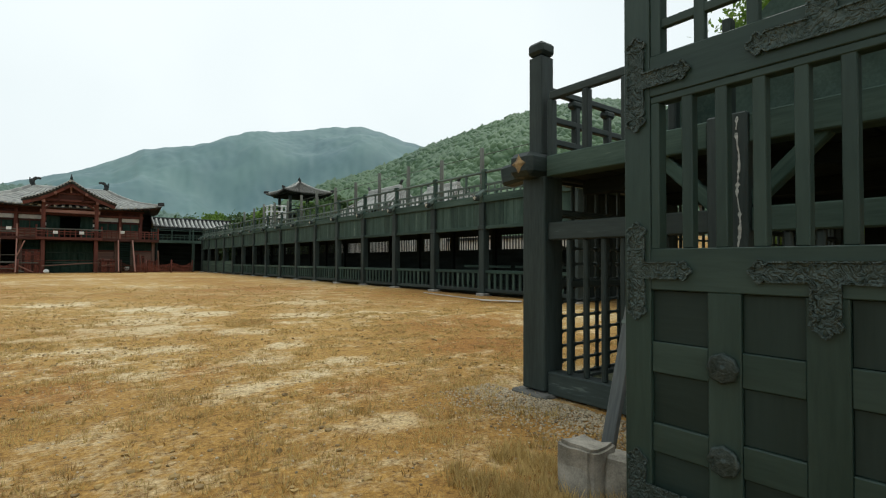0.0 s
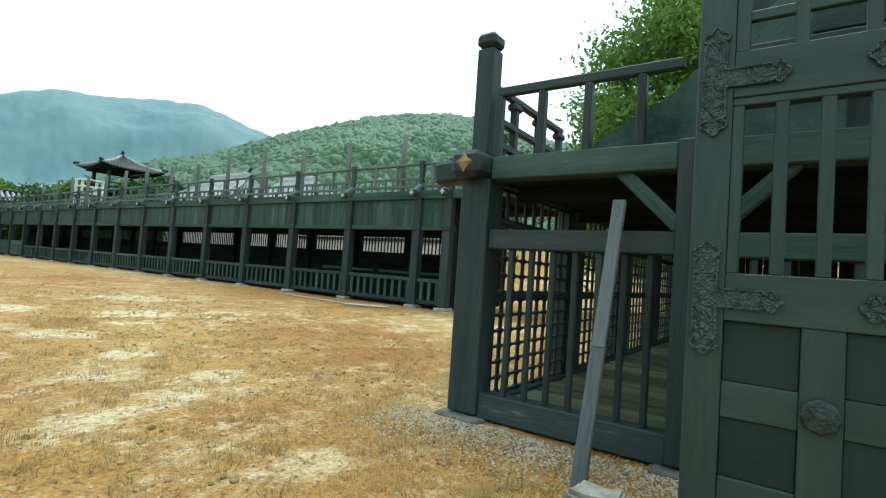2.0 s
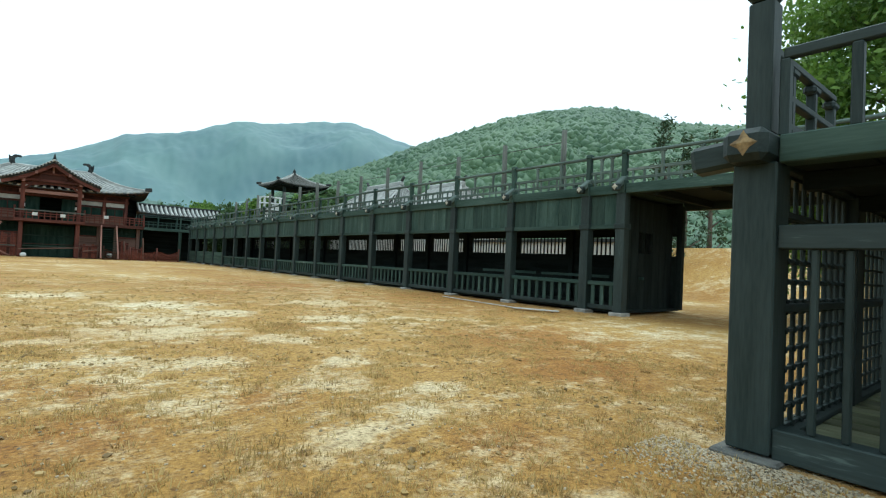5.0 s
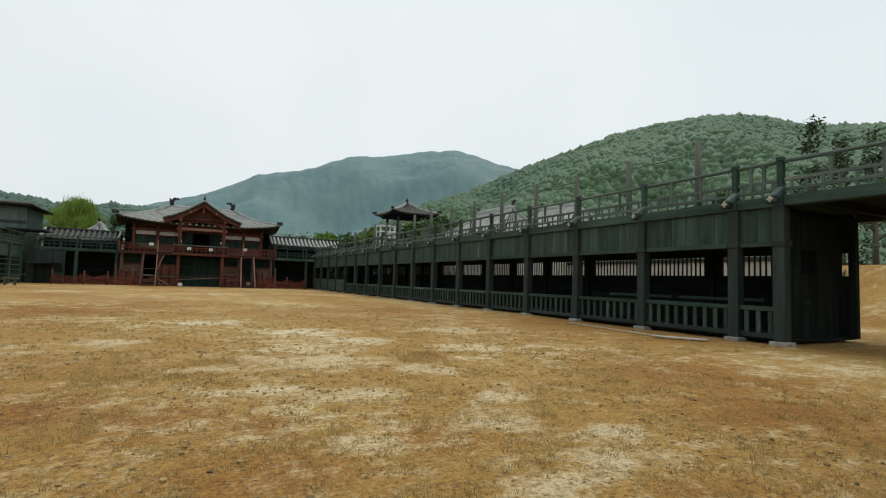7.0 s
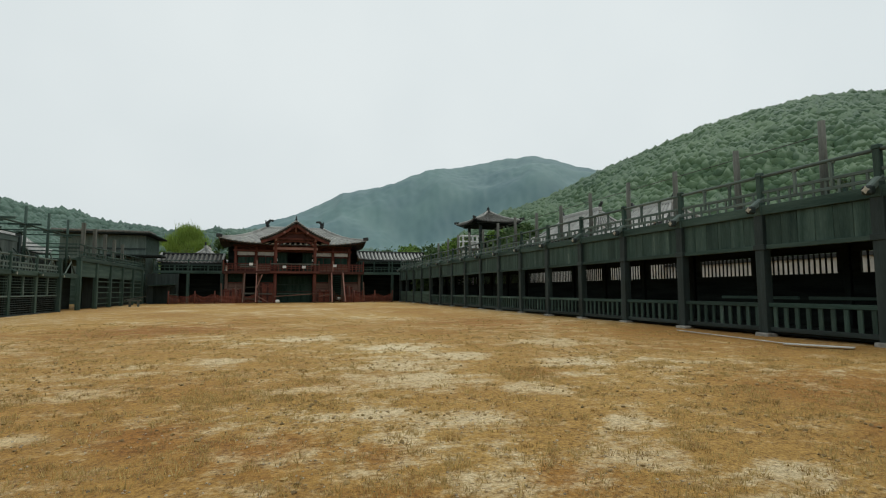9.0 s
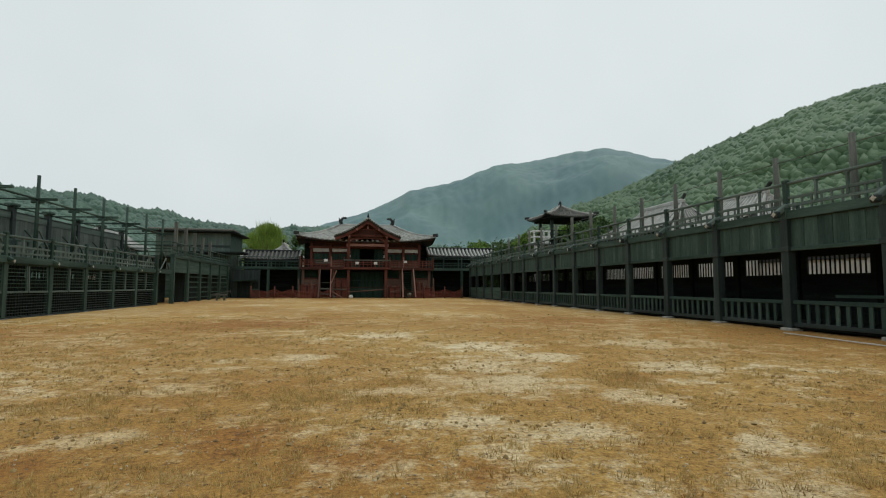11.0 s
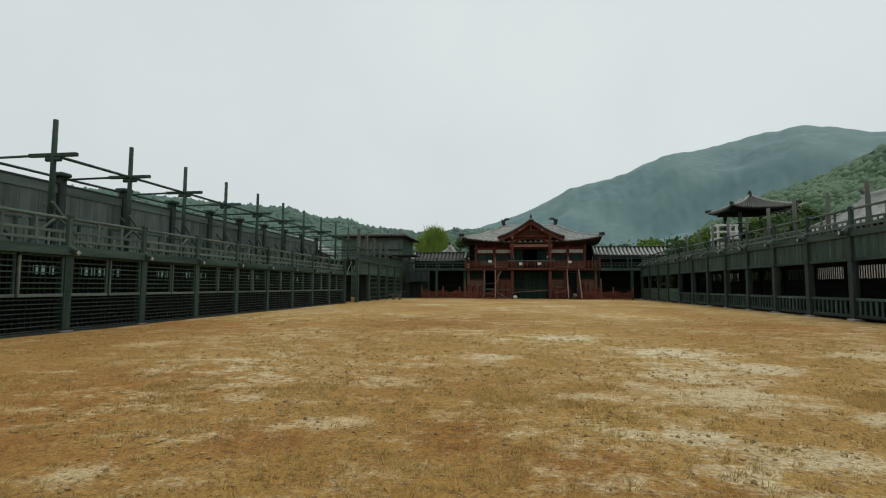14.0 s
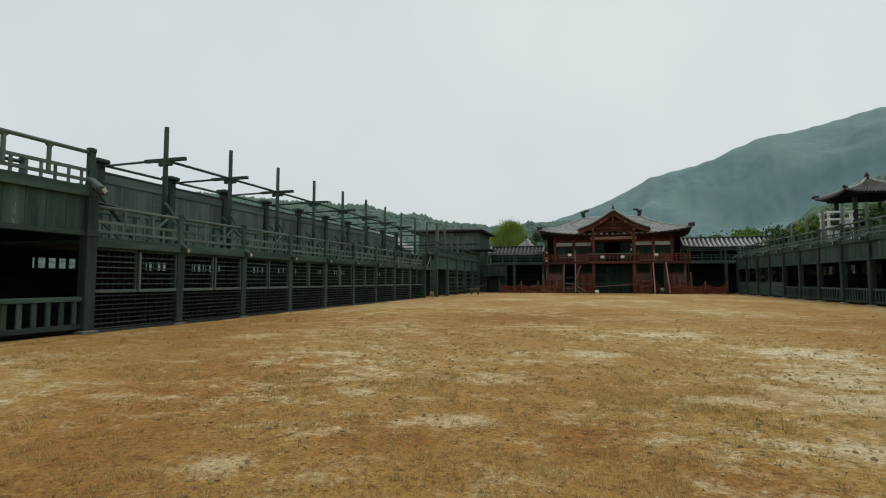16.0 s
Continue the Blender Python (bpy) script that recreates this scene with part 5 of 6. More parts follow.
        box("screen_rail", x0, x1, YF - 1.77, YF - 1.702, z * 0.4, z * 0.4 + 0.12, RED, g)
        box("screen_rail", x0, x1, YF - 1.77, YF - 1.702, z * 0.85, z * 0.85 + 0.12, RED, g)
    for x, z in ((-6.5, 2.4), (8.05, 2.9), (8.8, 2.4), (10.9, 2.9), (-8.3, 2.7)):
        bar("screen_post", (x, YF - 1.9, 0.0), (x - 0.15, YF - 1.9, z), 0.16, 0.16, REDGREY, g)


red_hall()


def cross_gallery(name, x0, x1, label, ridge, roof_to):
    g = thing(name, label, "gallery", at=((x0 + x1) / 2, YF + 4, 0))
    y = YF + 1.2
    n = max(1, round((x1 - x0) / 4.2))
    for k in range(n + 1):
        x = x0 + (x1 - x0) * k / n
        box("post", x - 0.18, x + 0.18, y - 0.18, y + 0.18, -0.1, 4.1, WORN, g)
        box("rail_post", x - 0.08, x + 0.08, y - 0.08, y + 0.08, 4.5, 6.1, WORN, g)
    box("deck_beam", x0, x1, y - 0.25, y + 0.1, 4.1, 4.5, WORN, g)
    for z in (4.85, 5.2, 5.85):
        box("rail", x0, x1, y - 0.09, y - 0.01, z, z + 0.1, WORN, g)
    box("deck", x0, x1, y + 0.1, y + 4.6, 4.3, 4.42, WORN, g)
    box("back_wall", x0, x1, y + 4.5, y + 4.6, 0, 6.4, INNER, g)
    x2, low = roof_to, ridge - 1.35
    tile_roof(g, "roof", [(x0, y + 2.2, low), (x2, y + 2.2, low), (x2, y + 4.8, ridge), (x0, y + 4.8, ridge)], int((x2 - x0) * 1.7), lift=0.15, row=TILEROW if x0 > 0 else DULLSTONE)
    tile_roof(g, "roof", [(x0, y + 7.4, low), (x2, y + 7.4, low), (x2, y + 4.8, ridge), (x0, y + 4.8, ridge)], int((x2 - x0) * 1.7), lift=0.15, row=TILEROW if x0 > 0 else DULLSTONE)
    box("ridge", x0, x2, y + 4.6, y + 5.0, ridge - 0.08, ridge + 0.24, TILE, g, bevel=0.06)
    for x in (x0, x2):
        bar("verge", (x, y + 2.1, low + 0.2), (x, y + 4.8, ridge + 0.14), 0.3, 0.3, TILEROW, g, bevel=0.06)
    box("eaves_board", x0, x2, y + 2.3, y + 2.5, low - 0.3, low - 0.1, WOOD, g)
    for k in range(int((x1 - x0) / 0.55)):
        x = x0 + 0.3 + 0.55 * k
        box("rail_strut", x - 0.035, x + 0.035, y - 0.08, y - 0.02, 4.5, 5.2, WORN, g)
    for k in range(2 * n + 1):
        x = x0 + (x1 - x0) * k / (2 * n)
        box("roof_post", x - 0.1, x + 0.1, y + 2.4, y + 2.6, 4.42, low - 0.1, WORN, g)


cross_gallery("cross_gallery", -17.3, -8.7, "dark timber gallery with a low grey tile roof", 7.05, -8.9)
cross_gallery("cross_gallery", 10.9, 20.5, "dark timber gallery with a long pale tile roof", 7.85, 23.5)
g = thing("side_house", "small dark board house at the gallery's foot", "house", at=(-16, YF, 0))
box("wall", -17.8, -14.0, YF + 0.2, YF + 0.6, 0.0, 4.0, WOOD, g)
bar("lean_roof", (-17.4, YF - 0.5, 2.4), (-14.3, YF - 0.5, 2.55), 1.3, 0.12, WORN, g)
box("door", -17.0, -15.3, YF + 0.12, YF + 0.2, 0.0, 2.3, INNER, g, "dark plank doorway")
box("window", -15.0, -14.2, YF + 0.12, YF + 0.2, 1.3, 2.2, INNER, g, "dark small window")
box("sill", -15.1, -14.1, YF + 0.05, YF + 0.2, 1.18, 1.3, WORN, g)


# ---- fence before the hall ----
def net_fence():
    g = thing("net_fence", "sagging brown-red net fence on short red posts", "fence", at=(1, 77, 0))
    xs = [-14.6, -11.5, -9.1, -6.4, -3.8, 6.4, 9.2, 12.2, 14.8]
    for x in xs:
        pole("fence_post", (x, 77, -0.1), (x + 0.05, 77, 1.7), 0.09, 0.08, RED, g, sides=8)
    for a, b in zip(xs, xs[1:]):
        if b - a > 6:
            pole("rope", (a, 77, 1.5), (b, 77, 1.6), 0.03, 0.03, REDDARK, g, sides=6)
            continue
        # knotted strings, sagging between the posts
        bm = bmesh.new()
        n, m = 22, 9

        def at(i, j):
            u = i / n
            top = 1.3 - 0.35 * math.sin(math.pi * u) + 0.06 * math.sin(u * 9 + a)
            return Vector((a + (b - a) * u - 1, 0.06 * math.sin(u * 7 + j), 0.05 + (top - 0.05) * j / m))

        for i in range(n + 1):
            for j in range(m + 1):
                p = at(i, j)
                for q, w in ((at(i + 1, j), Vector((0, 0, 0.022))), (at(i, j + 1), Vector((0.022, 0, 0)))):
                    if (q.z <= at(i, m).z + 0.2 and i < n) if w.z else j < m:
                        bm.faces.new([bm.verts.new(v) for v in (p - w, q - w, q + w, p + w)])
        part("net", bm, NET, g)


net_fence()


# ---- west corner beyond the low gallery ----
def west_corner():
    g = thing("corner_house", "dark two-storey timber house with a deck and doorway", "house", at=(-20, 66, 0))
    for y in (52.64, 56.9, 61.3, 65.6, 69.9, 74.2, 78.5):
        box("post", XL - 0.2, XL + 0.16, y - 0.18, y + 0.18, 0, 4.4, WORN, g)
    for y0, y1 in ((61.3, 65.6), (65.6, 69.9), (69.9, 74.2), (74.2, 78.5)):
        for k in range(5):
            z = 0.4 + 0.55 * k
            box("lattice_bar", XL - 0.08, XL, y0 + 0.18, y1 - 0.18, z, z + 0.1, WORN, g)
        box("wall_panel", XL - 0.1, XL - 0.02, y0 + 0.18, y1 - 0.18, 3.0, 4.4, WORN, g)
        box("inner_wall", XL - 1.2, XL - 1.1, y0, y1, 0, 4.4, INNER, g)
    box("wall_panel", XL - 0.1, XL - 0.02, 56.9, 61.3, 3.0, 4.4, WORN, g)
    box("wall_panel", XL - 0.1, XL - 0.02, 52.64, 56.7, 2.83, 3.2, WORN, g)
    box("inner_wall", XL - 2.2, XL - 2.1, 52.6, 61.3, 0, 4.4, INNER, g)
    box("deck_beam", XL - 0.3, XL + 0.1, 56.9, 80.4, 4.4, 4.75, WORN, g)
    box("deck", XL - 5, XL - 0.3, 56.9, 80.4, 4.5, 4.65, WORN, g)
    for k in range(6):
        deck_rail(XL - 0.1, 56.9 + 3.9 * k, 60.7 + 3.9 * k, 4.75, 5.9, -1, g, WORN)
    for x in range(4):
        box("rail", XL - 4.6, XL - 0.2, 56.8, 56.9, 4.9 + 0.32 * x, 5.0 + 0.32 * x, WORN, g)
    for k in range(5):
        box("stub_post", XL - 1.2, XL - 0.9, 60.5 + 3.2 * k, 60.8 + 3.2 * k, 4.65, 8.3 - 0.25 * k, POLE, g, "bleached square post")
    h = thing("grey_house", "long grey boarded house with a flat dark roof", "house", at=(-28, 82, 0))
    for k in range(10):
        box("wall_board", -28.5 + 1.0 * k, -27.51 + 1.0 * k, 82, 82.15, 4.0, 9.3, RAIL, h)
    box("wall", -28.5, -18.5, 82.2, 90, 0, 9.3, WORN, h)
    box("roof", -29.4, -17.6, 80.8, 91, 9.3, 9.55, INNER, h, "dark flat roof", bevel=0.08)
    bar("roof_slope", (-29.2, 82.6, 9.72), (-17.8, 82.6, 9.66), 3.6, 0.32, DULLSTONE, h, "grey weathered roofing", bevel=0.1)
    box("wall_band", -28.5, -18.5, 81.86, 82.0, 7.3, 7.55, WOOD, h)
    box("porch_roof", -24.5, -16.0, 79.2, 82.2, 6.2, 6.5, INNER, h, bevel=0.08)
    m = thing("gabled_house", "small white gabled house with a dark tile roof", "house", at=(-27, 64, 0))
    box("wall", -29, -25, 62.5, 67, 0, 6.2, PALE, m)
    tile_roof(m, "roof", [(-29.8, 61.8, 5.6), (-29.8, 68, 5.6), (-27, 68, 7.6), (-27, 61.8, 7.6)], 16)
    tile_roof(m, "roof", [(-24.2, 61.8, 5.6), (-24.2, 68, 5.6), (-27, 68, 7.6), (-27, 61.8, 7.6)], 16)
    box("window", -27.6, -26.4, 62.4, 62.5, 4.6, 5.7, INNER, m, "dark window")
    c = thing("cart", "small wooden handcart by the gallery", "cart", at=(-15.5, 67, 0))
    bar("shaft", (-17.0, 67, 0.7), (-14.9, 67, 1.1), 0.1, 0.1, POLE, c)
    box("bed", -16.6, -15.4, 66.6, 67.4, 0.6, 0.75, POLE, c)
    for x in (-16.4, -15.6):
        box("leg", x - 0.06, x + 0.06, 66.7, 66.8, 0, 0.6, POLE, c)
        box("leg", x - 0.06, x + 0.06, 67.2, 67.3, 0, 0.6, POLE, c)


west_corner()


# ---- behind the east gallery ----
def pavilion():
    g = thing("watch_pavilion", "dark open watch pavilion with a wide tile roof", "pavilion", at=(28.5, 73, 0))
    cx, cy = 28.5, 73.0
    for sx in (-2.2, 2.2):
        for sy in (-2.2, 2.2):
            box("pillar", cx + sx - 0.18, cx + sx + 0.18, cy + sy - 0.18, cy + sy + 0.18, 0, 11.3, WOOD, g)
    box("floor", cx - 2.8, cx + 2.8, cy - 2.8, cy + 2.8, 8.2, 8.5, WOOD, g)
    box("ceiling", cx - 2.9, cx + 2.9, cy - 2.9, cy + 2.9, 11.05, 11.25, INNER, g)
    e, ez, rz = 3.75, 11.35, 13.35
    c = [(cx - e, cy - e), (cx + e, cy - e), (cx + e, cy + e), (cx - e, cy + e)]
    for k in range(4):
        a, b = c[k], c[(k + 1) % 4]
        tile_roof(g, "roof", [(*a, ez), (*b, ez), (cx, cy, rz), (cx, cy, rz)], 20, r=0.13, row=DULLSTONE)
        hip_ridge(g, (*a, ez + 0.3), (cx, cy, rz), 0.18)
        box("eaves_beam", min(a[0], b[0]) * 0.8 + cx * 0.2 - 0.1, max(a[0], b[0]) * 0.8 + cx * 0.2 + 0.1, min(a[1], b[1]) * 0.8 + cy * 0.2 - 0.1, max(a[1], b[1]) * 0.8 + cy * 0.2 + 0.1, 11.25 + 0.003 * k, 11.42 + 0.003 * k, WOOD, g)
        s = 1 if k in (1, 2) else -1
        for z in (8.95, 9.45):
            if k % 2 == 0:
                box("rail", cx - 2.6, cx + 2.6, cy + s * 2.6 - 0.05, cy + s * 2.6 + 0.05, z, z + 0.12, WOOD, g)
            else:
                box("rail", cx + s * 2.6 - 0.05, cx + s * 2.6 + 0.05, cy - 2.6, cy + 2.6, z + 0.004, z + 0.124, WOOD, g)
    knob = pole("finial", (cx, cy, rz - 0.15), (cx, cy, rz + 0.35), 0.34, 0.2, TILE, g)
    under(pole("finial_tip", (cx, cy, rz + 0.35), (cx, cy, rz + 0.8), 0.24, 0.03, TILE, g), knob)
    w = thing("lookout_platform", "white painted timber look-out platform behind the gallery", "platform", at=(24.3, 70, 0))
    for x in (23.2, 25.3):
        for y in (69.5, 71.3):
            box("upright", x - 0.12, x + 0.12, y - 0.12, y + 0.12, 0, 9.3, WHITE, w)
    for z in (6.1, 7.55, 8.35, 9.15):
        box("cross_rail", 23.0, 25.5, 69.33, 69.41, z, z + 0.2, WHITE, w)
        box("cross_rail", 23.02, 23.09, 69.3, 71.5, z + 0.004, z + 0.196, WHITE, w)
    box("floor", 22.9, 25.7, 69.2, 71.6, 7.3, 7.5, POLE, w)
    box("panel", 23.35, 24.3, 69.44, 69.5, 6.35, 7.25, PALE, w)
    box("panel", 24.2, 25.15, 69.44, 69.5, 7.78, 8.3, PALE, w)
    bar("brace", (23.3, 69.6, 4.8), (25.2, 69.6, 6.1), 0.1, 0.14, WHITE, w)


pavilion()


def tiled_house(x, y, w, d, wall, ridge, label):
    g = thing("tiled_house", label, "house", at=(x, y, 0))
    box("wall", x - w / 2, x + w / 2, y - d / 2, y + d / 2, 0, wall, PALE, g, "pale plaster wall")
    o = 1.0
    a = [(x - w / 2 - o, y - d / 2 - o), (x + w / 2 + o, y - d / 2 - o), (x + w / 2 + o, y + d / 2 + o), (x - w / 2 - o, y + d / 2 + o)]
    lo, hi = y - d / 2 + 2.0, y + d / 2 - 2.0
    tile_roof(g, "roof", [(*a[1], wall), (*a[2], wall), (x, hi, ridge), (x, lo, ridge)], int(d * 1.6))
    tile_roof(g, "roof", [(*a[3], wall), (*a[0], wall), (x, lo, ridge), (x, hi, ridge)], int(d * 1.6))
    tile_roof(g, "roof", [(*a[0], wall), (*a[1], wall), (x, lo, ridge), (x, lo, ridge)], int(w * 1.6))
    tile_roof(g, "roof", [(*a[2], wall), (*a[3], wall), (x, hi, ridge), (x, hi, ridge)], int(w * 1.6))
    box("ridge", x - 0.25, x + 0.25, lo - 0.3, hi + 0.3, ridge - 0.1, ridge + 0.4, TILEROW, g, bevel=0.1)
    for s, e in ((-1, lo), (1, hi)):
        bar("ridge_ornament", (x, e, ridge + 0.3), (x, e + s * 0.6, ridge + 0.9), 0.3, 0.3, TILE, g, bevel=0.08)


tiled_house(33.5, 44, 7, 9, 6.9, 9.7, "pale house with a grey tile roof")
tiled_house(32, 54, 8, 11, 6.9, 10.3, "pale house with a grey tile roof")
tiled_house(24, 100, 7, 10, 5.6, 8.4, "pale house with a grey tile roof")
tiled_house(-13, 100, 7, 9, 6.0, 9.0, "pale house with a grey tile roof")
w = thing("yard_wall", "long pale plaster yard wall", "wall", at=(31, 34, 0))
box("wall", 30.8, 31.2, 20, 46, 0, 3.6, PALE, w)
box("coping", 30.6, 31.4, 20, 46, 3.6, 3.85, TILE, w)


# ---- trees ----
def tree(name, x, y, height, spread, base, mat, leaves, size, label, seed, droop=0.0, clumps=70, narrow=1.0):
    """A tapered trunk with limbs, and a crown of many small leaves in uneven clumps."""
    g = thing(name, label, "tree", at=(x, y, 0))
    rnd = random.Random(seed)
    pole("trunk", (x, y, -0.3), (x + 0.2, y, base + (height - base) * 0.6), 0.035 * height * 0.6, 0.008 * height, BARK, g)
    cents = []
    for k in range(clumps):
        a, u = rnd.uniform(0, 2 * math.pi), rnd.random()
        z = base + (height - base) * u
        r = spread * narrow * math.sqrt(max(0.05, 1 - (2 * u - 0.75) ** 2 / 1.6)) * math.sqrt(rnd.uniform(0.15, 1.0))
        if narrow < 0.5:
            r = spread * (1 - u) * rnd.uniform(0.4, 1.0)
        cents.append(Vector((r * math.cos(a), r * math.sin(a), z)))
        if k % 6 == 0:
            z0 = max(base * 0.7, z - r * 0.6)
            pole("limb", (x, y, z0), (x + r * math.cos(a) * 0.8, y + r * math.sin(a) * 0.8, z), 0.008 * height, 0.003 * height, BARK, g, sides=6)
    verts, faces = [], []
    for k in range(leaves):
        c = cents[k % clumps]
        rad = spread * 0.26
        p = c + Vector((rnd.gauss(0, 1), rnd.gauss(0, 1), rnd.gauss(0, 0.7))) * rad * 0.55
        if droop:
            p.z -= droop * abs(rnd.gauss(0, 1))
        n = Vector((rnd.gauss(0, 1), rnd.gauss(0, 1), rnd.gauss(0.5, 1))).normalized()
        t = n.orthogonal().normalized()
        t.rotate(Matrix.Rotation(rnd.uniform(0, 6.28), 3, n))
        b = n.cross(t)
        s = size * rnd.uniform(0.6, 1.3)
        if droop:
            t, b = Vector((0, 0, -2.2)), b * 0.5
        i = len(verts)
        verts += [p - t * s, p + b * s * 0.45, p + t * s, p - b * s * 0.45]
        faces.append((i, i + 1, i + 2, i + 3))
    mesh = bpy.data.meshes.new("crown")
    mesh.from_pydata(verts, [], faces)
    mesh.materials.append(mat)
    link("crown", mesh, g)


tree("broadleaf_tree", 27, 5.5, 16.5, 5.6, 2.5, LEAF, 75000, 0.155, "large fresh-green broadleaf tree behind the gate wing", 3, clumps=130)
tree("willow_tree", -18.4, 112, 14.0, 4.5, 4.5, WILLOW, 16000, 0.2, "bright yellow-green willow behind the roofs", 5, droop=0.7, clumps=90)
for k, (x, y, h) in enumerate(((42, 24.5, 15.0), (47, 25, 14.6), (50, 24, 15.6), (54, 40, 13))):
    tree("pine_tree", x, y, h, 2.4, 3.0, PINE, 1500, 0.2, "thin dark pine with sparse tiers", 20 + k, clumps=40, narrow=0.4)
for k, (x, y, h) in enumerate(((33, 80, 11), (36, 76, 10), (24, 84, 9), (41, 70, 11), (22, 92, 9), (-12, 120, 13), (-22, 118, 12), (-30, 112, 12), (36, 64, 9.5), (27.5, 79, 9), (23.5, 82, 8.0), (35, 58, 8.5), (26.2, 77.5, 9.4), (29.8, 69, 9.9), (33, 70.5, 10.8), (20.5, 90, 9.0), (17.5, 98, 9.0), (28.5, 62, 8.6))):
    tree("bushy_tree", x, y, h, 3.6, 1.5, BUSH if k % 3 else LEAF, 6500, 0.3, "dense green tree behind the roofs", 40 + k, clumps=50)


# ---- small things on the ground ----
strip = tagged(new("pale_board", bar_mesh(1.7, 0.32, 0.03, 0.008, PALE)), "pale weathered board lying before the gallery", "board")
strip.location, strip.rotation_euler = (14.35, 14.85, 0.03), (0, 0, radians(118))
edge = tagged(new("pale_strip", bar_mesh(5.5, 0.07, 0.03, 0.008, PALE)), "thin pale timber strip lying along the gallery", "board")
edge.location, edge.rotation_euler = (14.5, 18.3, 0.02), (0, 0, radians(82))
for sx, sy, sz, r in ((-1.15, 77.2, 0.24, 0.28), (7.1, 77.2, 0.55, 0.3)):
    sack = tagged(new("white_sack", bar_mesh(r * 2, r * 1.6, r * 1.7, 0.14, WHITE)), "small white sack by the hall fence", "sack")
    sack.location = (sx, sy, sz)


# ---- grass and gravel ----
def grass(name, label, count, x0, x1, y0, y1, tall, seed, level, mat=DRYGRASS):
    """Dry blades in tufts, thick where the turf holds and none where the soil is bare."""
    rnd = random.Random(seed)
    verts, faces = [], []
    tries = 0
    while len(faces) < count and tries < count * 4:
        tries += 1
        x, y = rnd.uniform(x0, x1), y0 + (y1 - y0) * rnd.random() ** 1.3
        if any((x - bx) ** 2 + (y - by) ** 2 < (wide * 0.75) ** 2 for bx, by, wide in BARE) and rnd.random() < 0.85:
            continue
        if noise.noise((x * 0.9, y * 0.9, 31)) + 0.6 * noise.noise((x * 3.1, y * 3.1, 5)) < level:
            continue
        z = ground_height(x, y) - 0.01
        big = tall * rnd.uniform(0.5, 1.4)
        for _ in range(rnd.randint(4, 9)):
            a = rnd.uniform(0, 6.283)
            px, py = x + rnd.gauss(0, 0.03), y + rnd.gauss(0, 0.03)
            hh, lean, w = big * rnd.uniform(0.5, 1.1), rnd.uniform(0.2, 0.9), rnd.uniform(0.003, 0.007)
            dx, dy = math.cos(a), math.sin(a)
            i = len(verts)
            verts += [(px - dy * w, py + dx * w, z), (px + dy * w, py - dx * w, z), (px + dx * hh * lean, py + dy * hh * lean, z + hh)]
            faces.append((i, i + 1, i + 2))
    mesh = bpy.data.meshes.new(name)
    mesh.from_pydata(verts, [], faces)
    mesh.materials.append(mat)
    tagged(new(name, mesh), label, "grass", kind="stuff")


grass("grass", "short dry yellow grass in tufts", 100000, -9, 9, 1.2, 14, 0.055, 1, 0.08)
grass("grass", "dry yellow grass across the court", 90000, -17, 15.5, 12, 34, 0.07, 2, 0.1)
def tufts(name, label, count, x0, x1, y0, y1, tall, spread, seed, mat):
    """Separate thick tufts of bent blades."""
    rnd = random.Random(seed)
    verts, faces = [], []
    for _ in range(count):
        x, y = rnd.uniform(x0, x1), y0 + (y1 - y0) * rnd.random() ** 1.4
        z = ground_height(x, y) - 0.01
        big = rnd.uniform(0.5, 1.5)
        for _ in range(rnd.randint(16, 30)):
            a, r = rnd.uniform(0, 6.283), spread * big * math.sqrt(rnd.random())
            dx, dy = math.cos(a), math.sin(a)
            px, py = x + dx * r, y + dy * r
            hh, w = tall * big * rnd.uniform(0.5, 1.1), rnd.uniform(0.003, 0.008)
            i = len(verts)
            verts += [(px - dy * w, py + dx * w, z), (px + dy * w, py - dx * w, z), (px + dx * hh * 0.7, py + dy * hh * 0.7, z + hh)]
            faces.append((i, i + 1, i + 2))
    mesh = bpy.data.meshes.new(name)
    mesh.from_pydata(verts, [], faces)
    mesh.materials.append(mat)
    tagged(new(name, mesh), label, "grass", kind="stuff")


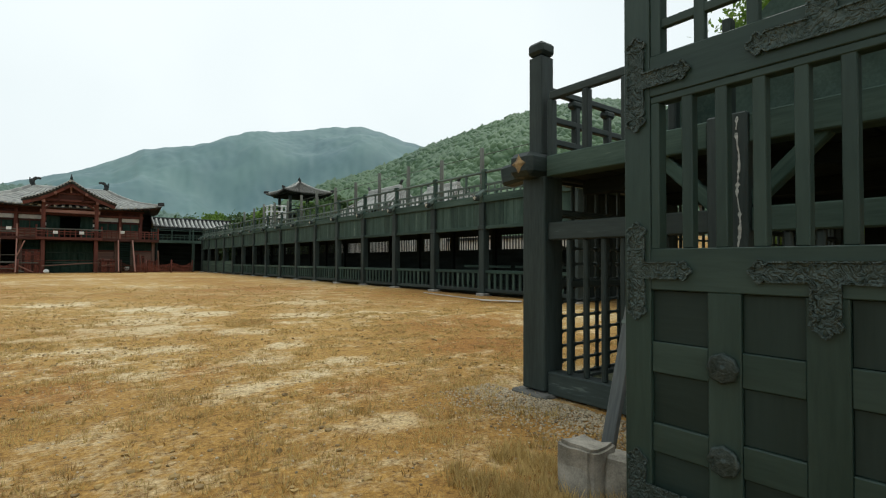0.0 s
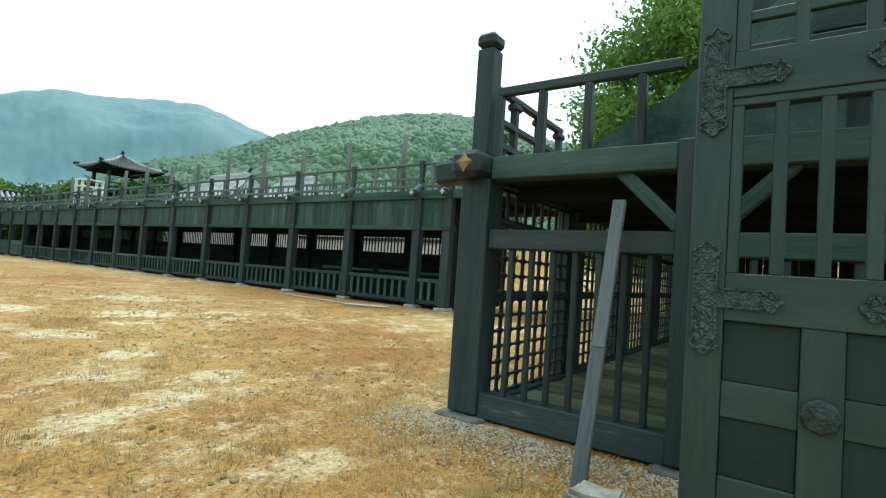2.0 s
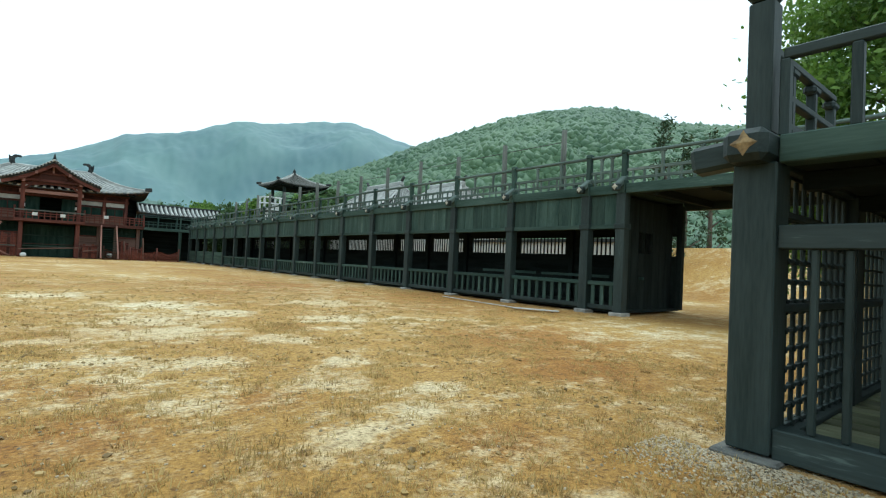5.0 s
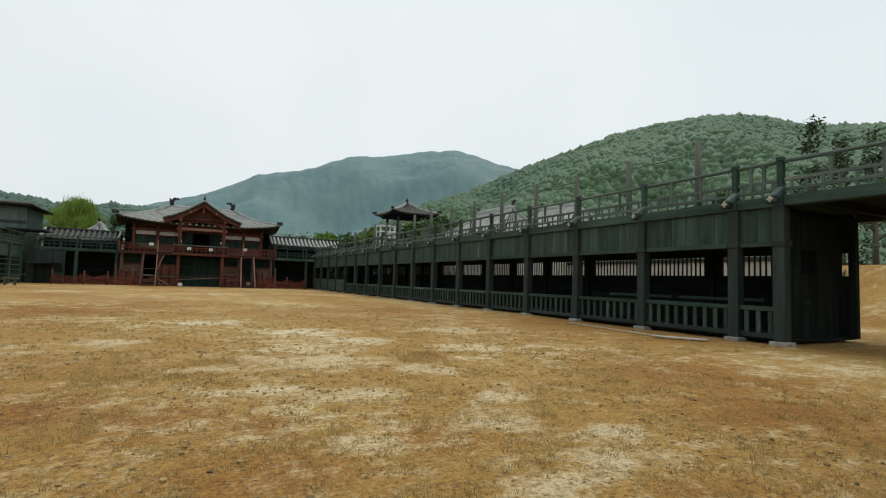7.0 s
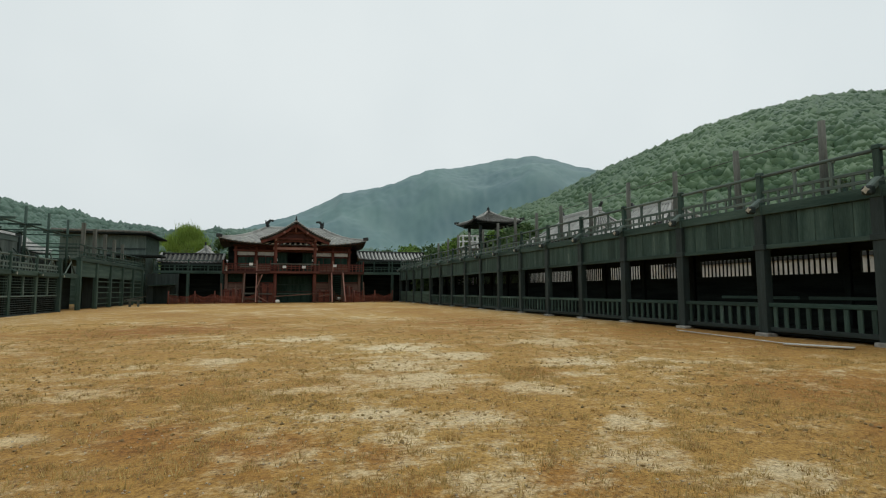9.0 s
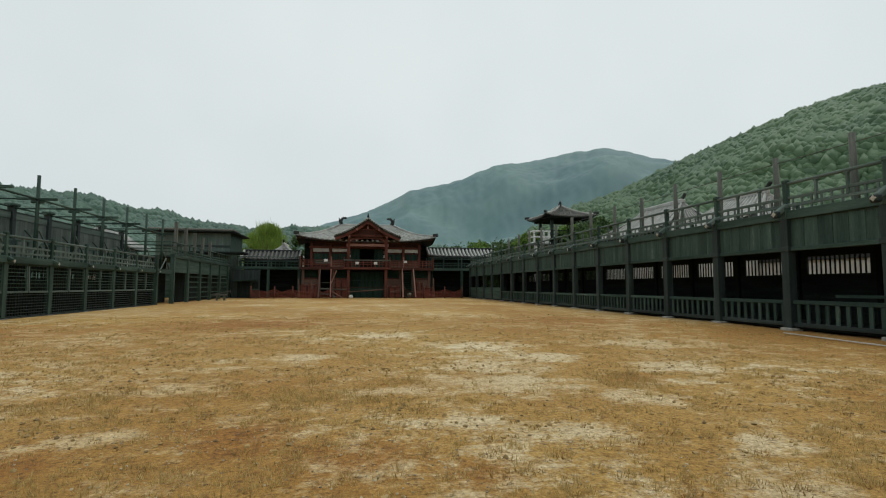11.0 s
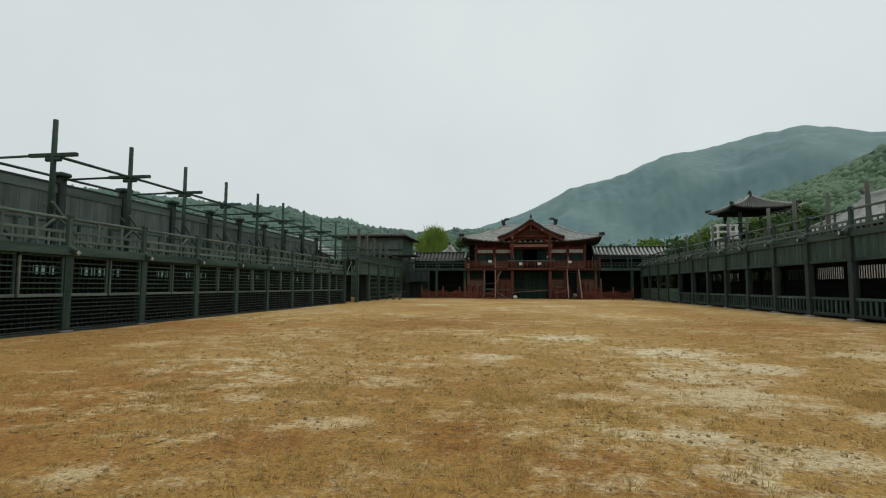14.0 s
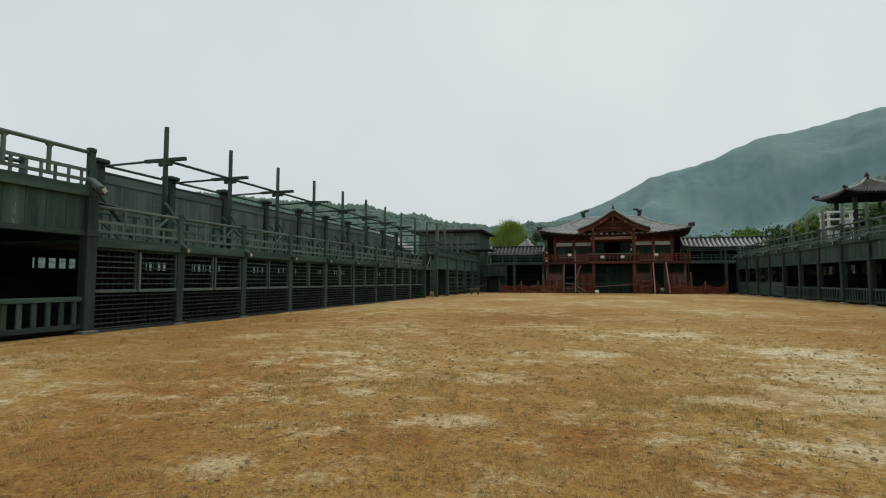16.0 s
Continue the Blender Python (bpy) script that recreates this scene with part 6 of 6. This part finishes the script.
RUSTGRASS = foliage("rusty_grass", (0.19, 0.11, 0.035), (0.42, 0.26, 0.085), 0.35, 1.2)
tufts("grass", "rust-brown tufts of withered grass", 1000, -9, 9, 2.5, 17, 0.045, 0.07, 7, RUSTGRASS)
tufts("grass", "pale tufts of dry grass", 2200, -10, 10, 2.5, 22, 0.06, 0.08, 8, DRYGRASS)
grass("grass", "longer dry grass by the stop stone", 9000, 2.2, 3.6, 1.2, 3.0, 0.13, 3, -0.3)


def gravel():
    rnd = np.random.RandomState(5)
    n = 10000
    v, f = blob(1)
    x = np.where(rnd.rand(n) < 0.75, 4.6 - np.abs(rnd.randn(n)) * 0.42, rnd.uniform(-6, 6, n))
    y = np.where(x > 3.0, rnd.uniform(0.6, 4.9, n), rnd.uniform(1.5, 12, n))
    r = rnd.uniform(0.005, 0.016, n)
    pts = v[None] * (r[:, None] * (1 + 0.25 * rnd.randn(n, len(v)).clip(-1.5, 1.5)))[..., None] * np.array([1, 1, 0.7])
    z = np.array([ground_height(a, b) for a, b in zip(x, y)])
    pts += np.stack([x, y, z + r * 0.2], 1)[:, None]
    faces = (f[None] + (np.arange(n) * len(v))[:, None, None]).reshape(-1, 3)
    mesh = bpy.data.meshes.new("gravel")
    mesh.from_pydata(pts.reshape(-1, 3).tolist(), [], faces.tolist())
    mesh.materials.append(GRIT)
    tagged(new("gravel", mesh), "scattered small pale stones", "gravel", kind="stuff")


# brown turf clods; as dark specks they also stand for tuft shadows
def clods():
    rnd = np.random.RandomState(12)
    n = 5200
    v, f = blob(1)
    x, y = rnd.uniform(-9, 8.5, n), 3.2 + 22 * rnd.rand(n) ** 1.25
    keep = (np.array([noise.noise((a * 0.5, b * 0.5, 17)) for a, b in zip(x, y)]) > -0.05) & ~((x > 2.2) & (y < 5.0))
    x, y = x[keep], y[keep]
    n = len(x)
    r = rnd.uniform(0.010, 0.036, n)
    pts = v[None] * (r[:, None] * (1 + 0.3 * rnd.randn(n, len(v)).clip(-1.5, 1.5)))[..., None] * np.array([1, 1, 0.75])
    z = np.array([ground_height(a, b) for a, b in zip(x, y)])
    pts += np.stack([x, y, z + r * 0.15], 1)[:, None]
    faces = (f[None] + (np.arange(n) * len(v))[:, None, None]).reshape(-1, 3)
    mesh = bpy.data.meshes.new("clods")
    mesh.from_pydata(pts.reshape(-1, 3).tolist(), [], faces.tolist())
    mesh.materials.append(CLOD)
    tagged(new("clods", mesh), "small brown turf clods, also standing for tuft shadows", "earth", kind="stuff")


gravel()
clods()
